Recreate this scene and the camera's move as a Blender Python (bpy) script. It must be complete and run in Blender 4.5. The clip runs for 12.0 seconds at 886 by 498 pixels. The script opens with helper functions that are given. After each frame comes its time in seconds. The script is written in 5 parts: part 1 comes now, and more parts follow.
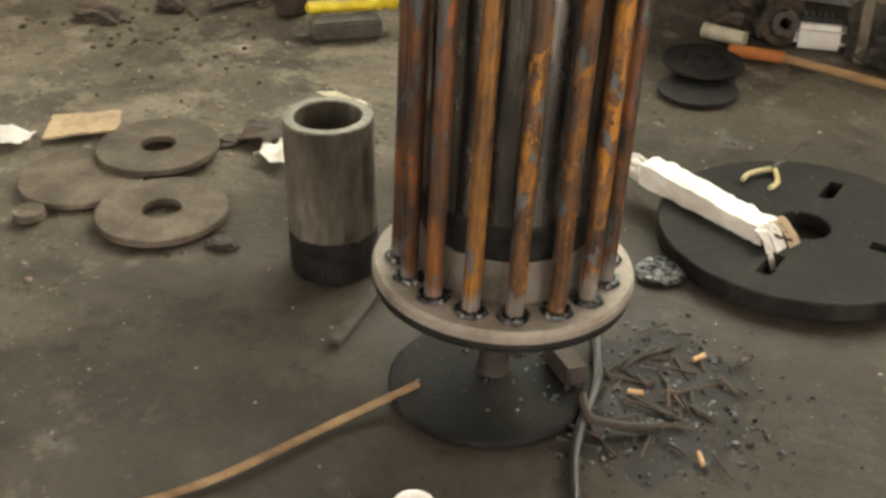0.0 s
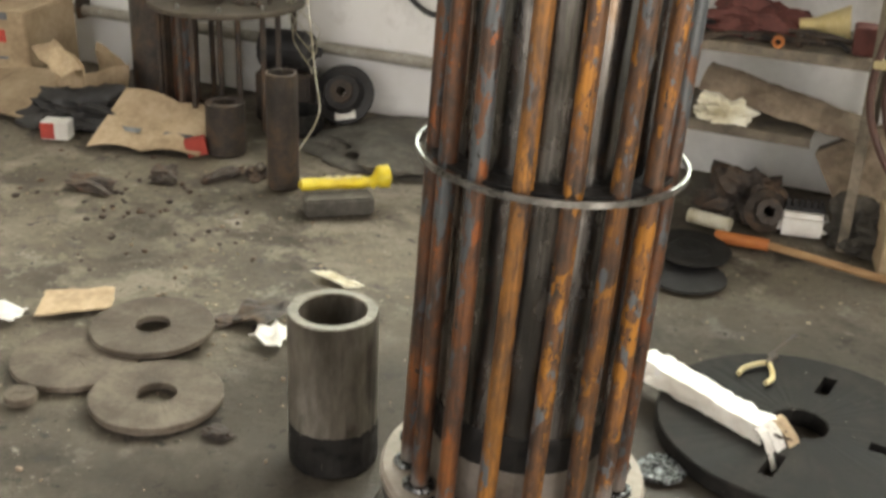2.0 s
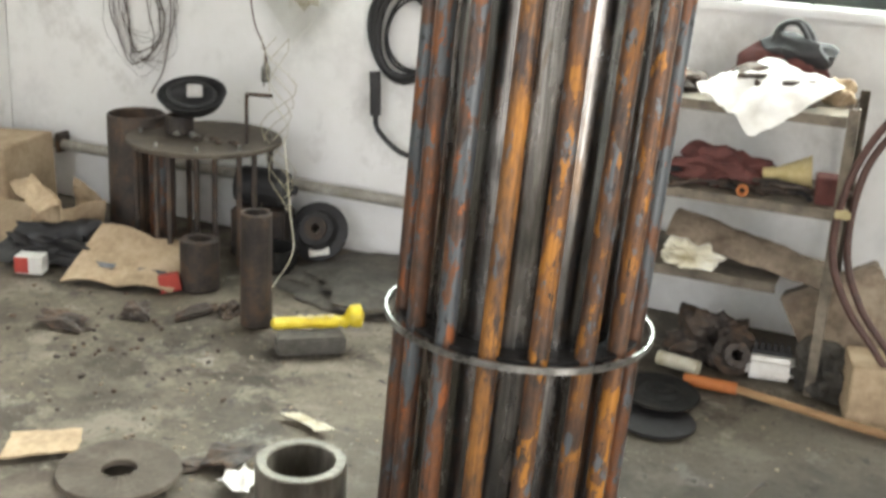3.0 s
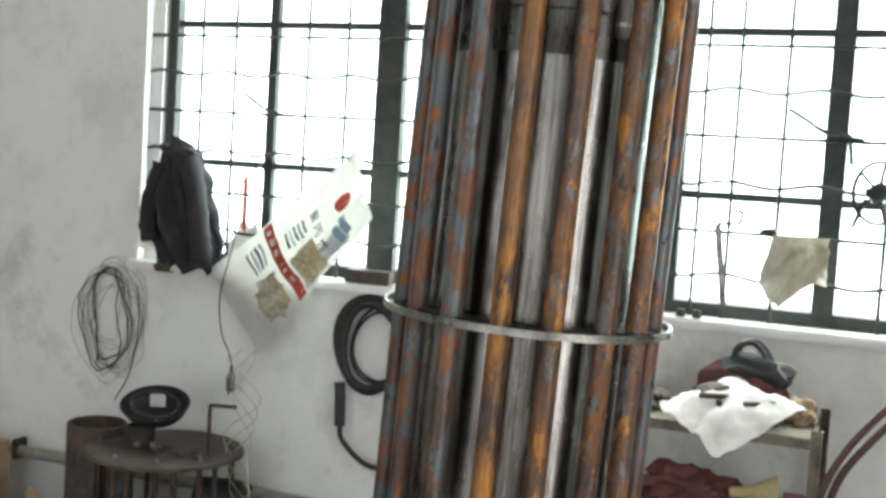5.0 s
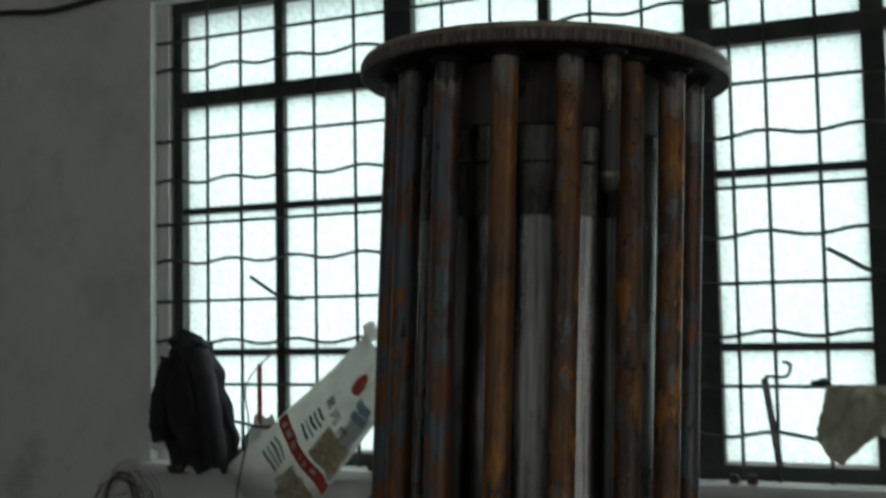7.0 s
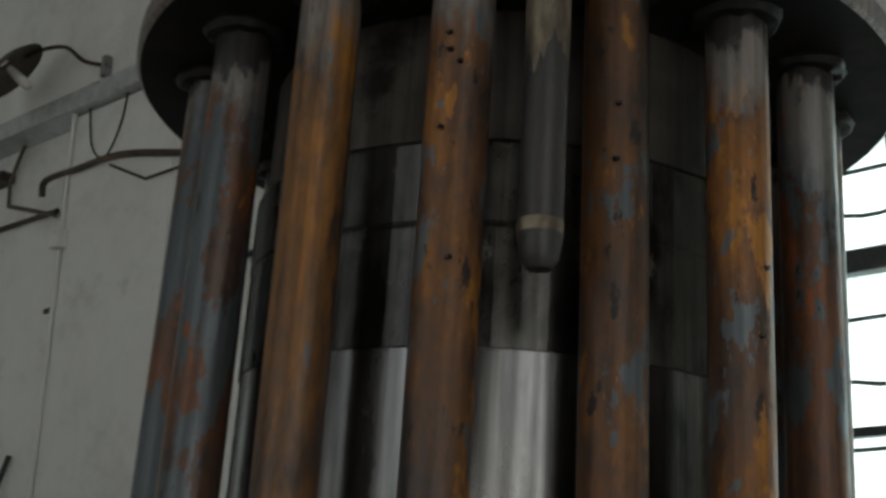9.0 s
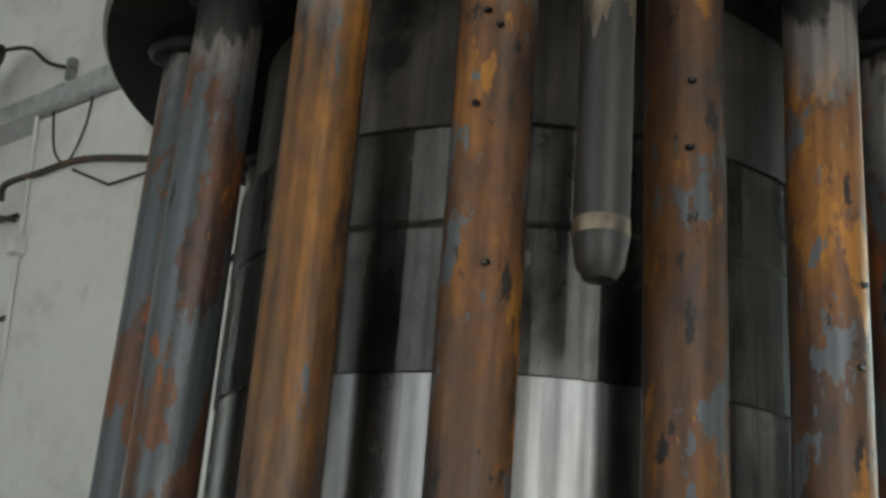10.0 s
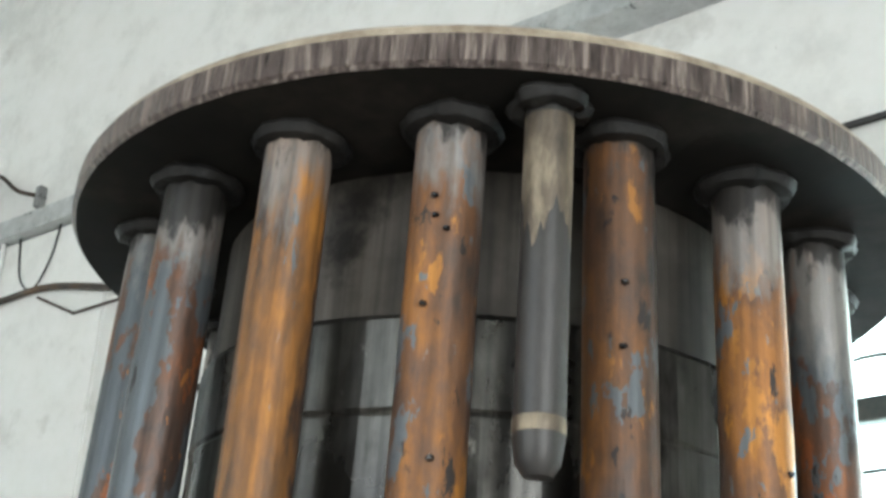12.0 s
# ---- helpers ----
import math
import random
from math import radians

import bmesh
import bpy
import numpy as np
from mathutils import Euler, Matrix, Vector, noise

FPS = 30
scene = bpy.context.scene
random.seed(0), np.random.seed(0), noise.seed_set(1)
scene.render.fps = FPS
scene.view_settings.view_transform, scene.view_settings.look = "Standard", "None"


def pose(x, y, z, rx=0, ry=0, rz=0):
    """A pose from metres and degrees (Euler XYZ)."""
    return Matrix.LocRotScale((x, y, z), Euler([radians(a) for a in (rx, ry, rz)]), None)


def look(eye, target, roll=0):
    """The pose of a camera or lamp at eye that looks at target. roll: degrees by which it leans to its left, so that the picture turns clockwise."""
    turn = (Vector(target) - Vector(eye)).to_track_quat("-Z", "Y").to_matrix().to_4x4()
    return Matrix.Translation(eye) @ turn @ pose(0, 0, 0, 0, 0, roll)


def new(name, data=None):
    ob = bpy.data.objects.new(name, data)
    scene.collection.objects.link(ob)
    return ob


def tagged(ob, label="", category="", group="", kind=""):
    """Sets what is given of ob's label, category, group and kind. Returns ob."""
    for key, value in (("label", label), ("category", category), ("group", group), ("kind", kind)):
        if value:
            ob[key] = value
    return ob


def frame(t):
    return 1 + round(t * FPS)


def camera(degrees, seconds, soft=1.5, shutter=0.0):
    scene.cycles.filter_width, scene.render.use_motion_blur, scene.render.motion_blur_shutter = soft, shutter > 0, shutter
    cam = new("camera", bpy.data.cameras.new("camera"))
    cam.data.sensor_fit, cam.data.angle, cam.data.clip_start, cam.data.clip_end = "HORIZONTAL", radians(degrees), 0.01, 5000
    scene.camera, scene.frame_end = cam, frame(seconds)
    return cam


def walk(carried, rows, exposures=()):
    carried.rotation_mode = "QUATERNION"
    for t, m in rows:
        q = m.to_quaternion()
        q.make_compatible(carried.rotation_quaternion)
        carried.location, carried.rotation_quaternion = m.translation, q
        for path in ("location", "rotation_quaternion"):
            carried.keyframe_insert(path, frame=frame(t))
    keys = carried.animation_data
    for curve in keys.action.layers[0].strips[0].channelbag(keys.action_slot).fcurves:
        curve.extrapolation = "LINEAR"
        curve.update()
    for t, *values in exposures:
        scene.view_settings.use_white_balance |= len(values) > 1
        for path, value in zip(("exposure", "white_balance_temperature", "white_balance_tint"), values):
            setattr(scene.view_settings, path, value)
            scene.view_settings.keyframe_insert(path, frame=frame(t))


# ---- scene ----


def eye(x, y, z, yaw, pitch, roll):
    """A camera pose: yaw to the left of +y, pitch up, roll as look() takes it."""
    return pose(x, y, z, 90 + pitch, 0, yaw) @ pose(0, 0, 0, 0, 0, roll)


cam = camera(41.9, 12.0, soft=3.0, shutter=0.4)
walk(cam, [
    (0.0, eye(0.734, -1.747, 1.451, 25.90, -31.30, 0.21)),
    (0.5, eye(0.638, -1.740, 1.473, 23.52, -30.85, 1.74)),
    (1.0, eye(0.610, -1.730, 1.490, 22.45, -29.73, 2.39)),
    (1.5, eye(0.614, -1.736, 1.513, 23.31, -26.95, 2.31)),
    (2.0, eye(0.625, -1.744, 1.552, 23.92, -24.12, 2.24)),
    (2.5, eye(0.631, -1.747, 1.591, 23.44, -21.02, 2.88)),
    (3.0, eye(0.635, -1.747, 1.628, 22.88, -18.08, 3.16)),
    (3.5, eye(0.644, -1.732, 1.661, 22.51, -13.84, 2.95)),
    (3.7, eye(0.641, -1.744, 1.675, 22.25, -12.05, 2.53)),
    (5.3, eye(0.618, -1.730, 1.762, 21.81, -2.71, 3.53)),
    (5.5, eye(0.614, -1.728, 1.771, 21.85, -1.65, 3.02)),
    (6.0, eye(0.598, -1.719, 1.792, 20.99, 0.47, 2.96)),
    (6.5, eye(0.577, -1.652, 1.781, 19.63, -0.93, 1.06)),
    (7.0, eye(0.601, -1.430, 1.784, 24.35, 3.92, -1.07)),
    (7.2, eye(0.611, -1.323, 1.801, 25.74, 5.02, -0.46)),
    (8.8, eye(0.529, -0.585, 1.774, 39.79, 17.46, 1.21)),
    (9.0, eye(0.507, -0.538, 1.786, 39.03, 17.95, 0.91)),
    (9.5, eye(0.444, -0.491, 1.805, 38.41, 18.72, 1.45)),
    (10.0, eye(0.422, -0.476, 1.813, 37.18, 18.79, 1.62)),
    (10.5, eye(0.423, -0.476, 1.814, 36.91, 18.97, 1.82)),
    (11.0, eye(0.440, -0.487, 1.822, 36.37, 20.77, 1.30)),
    (11.5, eye(0.449, -0.495, 1.827, 35.79, 22.57, 1.47)),
    (12.0, eye(0.450, -0.501, 1.831, 35.63, 24.93, 1.31)),
], exposures=[(0.0, 1.4, 8100, 15), (1.0, 1.4, 8000, 15), (1.5, 1.5, 7700, 15), (2.0, 1.65, 7400, 14), (2.5, 1.85, 7000, 13), (3.0, 1.95, 6700, 12), (3.7, 2.2, 6500, 11), (5.3, 0.8, 6400, 8), (6.0, -0.15, 6300, 6), (6.5, -0.9, 6250, 5), (7.0, -1.5, 6250, 3), (7.2, -1.5, 6250, 3), (8.8, -0.6, 6350, 7), (9.5, 0.05, 6350, 6), (10.5, 1.05, 6200, 5), (11.2, 1.5, 6100, 5), (12.0, 1.85, 6050, 5)])

# ---- world and lights ----
world = bpy.data.worlds.new("overcast")
scene.world = world
world.use_nodes = True
wn, wl = world.node_tree.nodes, world.node_tree.links
sky = wn.new("ShaderNodeTexSky")
sky.sky_type, sky.sun_disc = "NISHITA", False
sky.sun_elevation, sky.sun_rotation = radians(52), radians(25)
sky.air_density, sky.dust_density, sky.ozone_density = 1.0, 6.0, 1.0
wl.new(sky.outputs[0], wn["Background"].inputs[0])
wn["Background"].inputs[1].default_value = 0.15

sun = new("sun", bpy.data.lights.new("sun", "SUN"))
sun.data.energy, sun.data.angle, sun.data.color = 0.5, radians(30), (1.0, 0.96, 0.9)
sun.matrix_world = look((4, 7, 10), (0, 0, 0))


def window_light(name, x, y, z, wide, high, turn, watts, colour):
    lamp = new(name, bpy.data.lights.new(name, "AREA"))
    lamp.data.shape, lamp.data.size, lamp.data.size_y = "RECTANGLE", wide, high
    lamp.data.energy, lamp.data.color = watts, colour
    lamp.matrix_world = pose(x, y, z, 90, 0, turn)
    return lamp


# daylight standing in the openings: the long window, the far window, an unseen gate added for front light, and the side
# door
window_light("window_daylight", -0.2, 2.82, 2.2, 4.6, 1.9, 180, 95, (0.92, 0.97, 1.0)).matrix_world = pose(-0.2, 2.82, 2.2, -90, 0, 0)
window_light("far_window_daylight", -6.15, 2.82, 2.5, 1.6, 2.1, 180, 40, (0.92, 0.97, 1.0)).matrix_world = pose(-6.15, 2.82, 2.5, -90, 0, 0)
window_light("unseen_gate_daylight", -1.2, -5.95, 2.2, 4.4, 4.0, 0, 40, (1.0, 0.97, 0.92)).matrix_world = pose(-1.2, -5.95, 2.2, 90, 0, 0)
window_light("side_door_daylight", 3.62, -2.9, 1.75, 3.2, 3.3, 0, 52, (1.0, 0.98, 0.95)).matrix_world = look((3.62, -2.9, 1.75), (0, -2.9, 1.75))

# ---- materials ----


def surface(name, colours, scale=6.0, rough=(0.5, 0.8), metal=0.0, bump=0.3, fine=60.0, stretch=(1, 1, 1), vary=0.25, spots=None, depth=0.004, sheen=0.5, ends=None, stain_dim=None, streaks=0.0):
    """Two scales of noise mixing a list of colours, rough and bump; spots: (colour, scale, threshold, softness)."""
    m = bpy.data.materials.new(name)
    m.use_nodes = True
    n, l = m.node_tree.nodes, m.node_tree.links
    b = n["Principled BSDF"]
    tc, info = n.new("ShaderNodeTexCoord"), n.new("ShaderNodeObjectInfo")
    mp = n.new("ShaderNodeMapping")
    mp.inputs["Scale"].default_value = stretch
    off = n.new("ShaderNodeMath")
    off.operation = "MULTIPLY"
    off.inputs[1].default_value = 17.0
    l.new(info.outputs["Random"], off.inputs[0])
    l.new(tc.outputs["Object"], mp.inputs["Vector"])
    l.new(off.outputs[0], mp.inputs["Location"])
    big, small = n.new("ShaderNodeTexNoise"), n.new("ShaderNodeTexNoise")
    for t, sc, d in ((big, scale, 8), (small, fine, 5)):
        t.inputs["Scale"].default_value, t.inputs["Detail"].default_value, t.inputs["Roughness"].default_value = sc, d, 0.62
        l.new(mp.outputs[0], t.inputs["Vector"])
    mixf = n.new("ShaderNodeMath")
    mixf.operation = "MULTIPLY_ADD"
    mixf.inputs[1].default_value = 0.35
    l.new(small.outputs[0], mixf.inputs[0])
    sub = n.new("ShaderNodeMath")
    sub.operation = "SUBTRACT"
    sub.inputs[1].default_value = 0.175
    l.new(big.outputs[0], sub.inputs[0])
    l.new(sub.outputs[0], mixf.inputs[2])
    ramp = n.new("ShaderNodeValToRGB")
    e = ramp.color_ramp.elements
    k = len(colours)
    e[0].position, e[1].position = 0.34, 0.66
    e[0].color, e[1].color = (*colours[0], 1), (*colours[-1], 1)
    for i in range(1, k - 1):
        ne = e.new(0.34 + 0.32 * i / (k - 1))
        ne.color = (*colours[i], 1)
    l.new(mixf.outputs[0], ramp.inputs[0])
    out = ramp.outputs[0]
    if spots:
        for colour, sc, cut, soft, *rise in spots:
            st = n.new("ShaderNodeTexNoise")
            st.inputs["Scale"].default_value, st.inputs["Detail"].default_value = sc, 6
            st.inputs["Roughness"].default_value = 0.65
            l.new(mp.outputs[0], st.inputs["Vector"])
            mr = n.new("ShaderNodeMapRange")
            mr.inputs["From Min"].default_value, mr.inputs["From Max"].default_value = cut, cut + soft
            l.new(st.outputs[0], mr.inputs["Value"])
            if rise:
                # patches that grow more frequent up the bar
                sz, up = n.new("ShaderNodeSeparateXYZ"), n.new("ShaderNodeMath")
                up.operation = "MULTIPLY_ADD"
                up.inputs[1].default_value = rise[0]
                l.new(tc.outputs["Object"], sz.inputs[0])
                l.new(sz.outputs["Z"], up.inputs[0])
                l.new(st.outputs[0], up.inputs[2])
                l.new(up.outputs[0], mr.inputs["Value"])
            mx = n.new("ShaderNodeMix")
            mx.data_type = "RGBA"
            l.new(mr.outputs[0], mx.inputs["Factor"])
            l.new(out, mx.inputs["A"])
            mx.inputs["B"].default_value = (*colour, 1)
            out = mx.outputs["Result"]
    if stain_dim:
        # a wide ragged stained zone round a centre on the floor, coloured darker still to dim the door-lit side
        (cx, cy), reach, colour = stain_dim
        vm = n.new("ShaderNodeVectorMath")
        vm.operation = "DISTANCE"
        vm.inputs[1].default_value = (cx, cy, 0)
        l.new(tc.outputs["Object"], vm.inputs[0])
        wob = n.new("ShaderNodeMath")
        wob.operation = "MULTIPLY_ADD"
        wob.inputs[1].default_value = -1.9
        l.new(big.outputs[0], wob.inputs[0])
        l.new(vm.outputs["Value"], wob.inputs[2])
        ms = n.new("ShaderNodeMapRange")
        ms.interpolation_type = "SMOOTHSTEP"
        ms.inputs["From Min"].default_value, ms.inputs["From Max"].default_value = reach - 0.5 - 0.95, reach + 0.5 - 0.95
        ms.inputs["To Min"].default_value, ms.inputs["To Max"].default_value = 0.82, 0.0
        l.new(wob.outputs[0], ms.inputs["Value"])
        mx = n.new("ShaderNodeMix")
        mx.data_type = "RGBA"
        l.new(ms.outputs[0], mx.inputs["Factor"])
        l.new(out, mx.inputs["A"])
        mx.inputs["B"].default_value = (*colour, 1)
        out = mx.outputs["Result"]
    if ends:
        # pale ground ends of a bar that runs from z = 0 to z = ends
        sep = n.new("ShaderNodeSeparateXYZ")
        l.new(tc.outputs["Object"], sep.inputs[0])
        near = n.new("ShaderNodeMath")
        near.operation = "PINGPONG"
        near.inputs[1].default_value = ends / 2
        l.new(sep.outputs["Z"], near.inputs[0])
        wob = n.new("ShaderNodeMath")
        wob.operation = "MULTIPLY_ADD"
        wob.inputs[1].default_value = 0.16
        l.new(mixf.outputs[0], wob.inputs[0])
        l.new(near.outputs[0], wob.inputs[2])
        lim = n.new("ShaderNodeMath")
        lim.operation = "MULTIPLY_ADD"
        lim.inputs[1].default_value, lim.inputs[2].default_value = 0.05, 0.090
        l.new(info.outputs["Random"], lim.inputs[0])
        df = n.new("ShaderNodeMath")
        df.operation = "SUBTRACT"
        l.new(lim.outputs[0], df.inputs[0])
        l.new(wob.outputs[0], df.inputs[1])
        me = n.new("ShaderNodeMapRange")
        me.inputs["From Min"].default_value, me.inputs["From Max"].default_value = -0.012, 0.018
        me.inputs["To Max"].default_value = 0.8
        l.new(df.outputs[0], me.inputs["Value"])
        mx = n.new("ShaderNodeMix")
        mx.data_type = "RGBA"
        l.new(me.outputs[0], mx.inputs["Factor"])
        l.new(out, mx.inputs["A"])
        mx.inputs["B"].default_value = (0.22, 0.20, 0.18, 1)
        mt = n.new("ShaderNodeMapRange")
        mt.inputs["From Min"].default_value, mt.inputs["From Max"].default_value = 0.088, 0.100
        mt.inputs["To Min"].default_value, mt.inputs["To Max"].default_value = 0.9, 0.0
        l.new(wob.outputs[0], mt.inputs["Value"])
        high, both = n.new("ShaderNodeMath"), n.new("ShaderNodeMath")
        high.operation, both.operation = "GREATER_THAN", "MULTIPLY"
        high.inputs[1].default_value = ends / 2
        l.new(sep.outputs["Z"], high.inputs[0])
        l.new(high.outputs[0], both.inputs[0])
        l.new(mt.outputs[0], both.inputs[1])
        mk = n.new("ShaderNodeMix")
        mk.data_type = "RGBA"
        l.new(both.outputs[0], mk.inputs["Factor"])
        l.new(mx.outputs["Result"], mk.inputs["A"])
        mk.inputs["B"].default_value = (0.022, 0.02, 0.018, 1)
        out = mk.outputs["Result"]
    hsv = n.new("ShaderNodeHueSaturation")
    val = n.new("ShaderNodeMapRange")
    val.inputs["To Min"].default_value, val.inputs["To Max"].default_value = 1 - vary, 1 + vary
    l.new(info.outputs["Random"], val.inputs["Value"])
    l.new(val.outputs[0], hsv.inputs["Value"])
    if streaks:
        # fine drawn scratches along the bar
        ms, sn, sr, sm = n.new("ShaderNodeMapping"), n.new("ShaderNodeTexNoise"), n.new("ShaderNodeMapRange"), n.new("ShaderNodeMath")
        ms.inputs["Scale"].default_value = (1, 1, 0.03)
        sn.inputs["Scale"].default_value, sn.inputs["Detail"].default_value = 210, 4
        sr.inputs["From Min"].default_value, sr.inputs["From Max"].default_value = 0.32, 0.68
        sr.inputs["To Min"].default_value, sr.inputs["To Max"].default_value = 1 - streaks, 1 + streaks
        sm.operation = "MULTIPLY"
        l.new(tc.outputs["Object"], ms.inputs["Vector"])
        l.new(off.outputs[0], ms.inputs["Location"])
        l.new(ms.outputs[0], sn.inputs["Vector"])
        l.new(sn.outputs[0], sr.inputs["Value"])
        l.new(sr.outputs[0], sm.inputs[0])
        l.new(val.outputs[0], sm.inputs[1])
        l.new(sm.outputs[0], hsv.inputs["Value"])
    l.new(out, hsv.inputs["Color"])
    l.new(hsv.outputs[0], b.inputs["Base Color"])
    rr = n.new("ShaderNodeMapRange")
    rr.inputs["From Min"].default_value, rr.inputs["From Max"].default_value = 0.3, 0.7
    rr.inputs["To Min"].default_value, rr.inputs["To Max"].default_value = rough
    l.new(mixf.outputs[0], rr.inputs["Value"])
    l.new(rr.outputs[0], b.inputs["Roughness"])
    b.inputs["Metallic"].default_value = metal
    b.inputs["Specular IOR Level"].default_value = sheen
    if bump:
        bp = n.new("ShaderNodeBump")
        bp.inputs["Strength"].default_value, bp.inputs["Distance"].default_value = bump, depth
        l.new(mixf.outputs[0], bp.inputs["Height"])
        l.new(bp.outputs[0], b.inputs["Normal"])
    return m


FLOOR = surface("dirty_concrete", [(0.062, 0.050, 0.034), (0.115, 0.096, 0.067), (0.160, 0.137, 0.101), (0.225, 0.197, 0.155)], 1.6, (0.55, 0.95), bump=0.9, fine=30, depth=0.012,
                spots=[((0.045, 0.037, 0.026), 1.1, 0.50, 0.16), ((0.32, 0.295, 0.25), 5.0, 0.60, 0.10), ((0.05, 0.045, 0.04), 9.0, 0.63, 0.05), ((0.052, 0.043, 0.030), 2.3, 0.535, 0.09), ((0.21, 0.183, 0.14), 3.7, 0.535, 0.09), ((0.30, 0.265, 0.21), 60.0, 0.63, 0.04), ((0.035, 0.029, 0.022), 95.0, 0.61, 0.04), ((0.03, 0.026, 0.022), 45.0, 0.64, 0.04), ((0.036, 0.030, 0.024), 20.0, 0.61, 0.05), ((0.27, 0.24, 0.195), 13.0, 0.64, 0.06)], vary=0, stain_dim=((0.85, -0.15), 1.8, (0.024, 0.019, 0.0125)))
PLASTER = surface("limewashed_plaster", [(0.66, 0.655, 0.63), (0.78, 0.775, 0.75), (0.82, 0.815, 0.80)], 1.3, (0.75, 0.95), bump=0.35, fine=14, depth=0.006,
                  spots=[((0.50, 0.485, 0.45), 1.6, 0.58, 0.14), ((0.30, 0.28, 0.25), 7.0, 0.72, 0.05)], vary=0)
WALLPIPE = surface("dirty_painted_pipe", [(0.22, 0.205, 0.17), (0.34, 0.32, 0.275), (0.48, 0.46, 0.41)], 7, (0.6, 0.85), bump=0.3, fine=40, vary=0)
SOOTDUST = surface("black_soot_dust", [(0.010, 0.009, 0.008), (0.018, 0.016, 0.013), (0.034, 0.029, 0.023)], 14, (0.6, 0.95), bump=0.8, fine=70, vary=0)
REVEAL = surface("pale_reveal", [(0.75, 0.75, 0.73), (0.85, 0.85, 0.84)], 5, (0.7, 0.9), bump=0.2, vary=0)
CEILING = surface("grey_roof_lining", [(0.45, 0.44, 0.42), (0.62, 0.61, 0.58)], 1.2, (0.8, 0.95), bump=0.2, vary=0)
RUST = surface("rusty_tube_steel", [(0.045, 0.037, 0.031), (0.092, 0.052, 0.033), (0.15, 0.071, 0.032), (0.25, 0.107, 0.029)], 24, (0.30, 0.66), metal=0.3, bump=0.9, fine=170,
               stretch=(1, 1, 0.42), vary=0.22, spots=[((0.35, 0.150, 0.028), 40, 0.565, 0.035), ((0.115, 0.125, 0.132), 46, 0.585, 0.012), ((0.026, 0.022, 0.020), 70, 0.62, 0.03), ((0.20, 0.15, 0.12), 130, 0.68, 0.02)], depth=0.0018, ends=1.8341, streaks=0.28)
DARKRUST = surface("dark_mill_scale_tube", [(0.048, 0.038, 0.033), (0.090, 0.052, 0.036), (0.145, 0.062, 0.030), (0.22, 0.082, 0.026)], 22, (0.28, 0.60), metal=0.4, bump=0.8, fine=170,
                   stretch=(1, 1, 0.42), vary=0.18, spots=[((0.088, 0.097, 0.102), 30, 0.565, 0.016, 0.048), ((0.24, 0.078, 0.026), 44, 0.605, 0.014), ((0.30, 0.12, 0.03), 95, 0.67, 0.02), ((0.025, 0.023, 0.022), 60, 0.64, 0.03)], depth=0.0018, ends=1.8341, streaks=0.25)
ORANGERUST = surface("bright_orange_rust", [(0.07, 0.045, 0.032), (0.145, 0.072, 0.030), (0.25, 0.108, 0.027), (0.38, 0.163, 0.030)], 22, (0.30, 0.62), metal=0.25, bump=0.9, fine=170,
                     stretch=(1, 1, 0.30), vary=0.10, spots=[((0.105, 0.11, 0.115), 42, 0.615, 0.014), ((0.045, 0.030, 0.024), 20, 0.545, 0.06), ((0.24, 0.18, 0.14), 130, 0.68, 0.02)], depth=0.0018, ends=1.8341, streaks=0.30)
SCRAPED = surface("scraped_tube_end", [(0.045, 0.036, 0.028), (0.12, 0.094, 0.066), (0.30, 0.245, 0.17)], 45, (0.35, 0.6), metal=0.35, bump=0.4, fine=150, stretch=(1, 1, 0.3), depth=0.0008)
WELD = surface("weld_bead", [(0.018, 0.018, 0.018), (0.05, 0.05, 0.05), (0.22, 0.22, 0.22)], 70, (0.10, 0.38), metal=0.85, bump=0.8, fine=160, depth=0.003)
PLATE = surface("flame_cut_plate", [(0.16, 0.13, 0.105), (0.25, 0.215, 0.18), (0.33, 0.29, 0.25)], 9, (0.45, 0.75), metal=0.35, bump=0.35, fine=60, depth=0.002)
PLATE_EDGE = surface("flame_cut_edge", [(0.045, 0.034, 0.030), (0.105, 0.080, 0.070), (0.25, 0.205, 0.175)], 240, (0.26, 0.6), metal=0.6, bump=1.0, fine=520, stretch=(1, 1, 0.10), depth=0.003)
CORE = surface("bare_drum_steel", [(0.13, 0.126, 0.12), (0.20, 0.194, 0.184), (0.29, 0.28, 0.265)], 11, (0.17, 0.34), metal=0.95, bump=0.12, fine=40, stretch=(1, 1, 0.35), vary=0,
               spots=[((0.055, 0.052, 0.048), 6, 0.56, 0.08), ((0.12, 0.09, 0.065), 14, 0.60, 0.08)], depth=0.001, streaks=0.4)
COLLAR = surface("mottled_collar_steel", [(0.035, 0.033, 0.028), (0.075, 0.07, 0.062), (0.13, 0.125, 0.11)], 13, (0.18, 0.40), metal=0.85, bump=0.4, fine=70, stretch=(1, 1, 0.5), vary=0,
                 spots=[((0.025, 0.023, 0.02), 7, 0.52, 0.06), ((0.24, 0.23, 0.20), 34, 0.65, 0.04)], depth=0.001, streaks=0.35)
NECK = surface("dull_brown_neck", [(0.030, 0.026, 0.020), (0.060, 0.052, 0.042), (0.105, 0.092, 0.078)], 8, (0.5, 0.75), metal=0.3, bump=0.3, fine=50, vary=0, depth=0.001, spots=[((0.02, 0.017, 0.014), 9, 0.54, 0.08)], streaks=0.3)
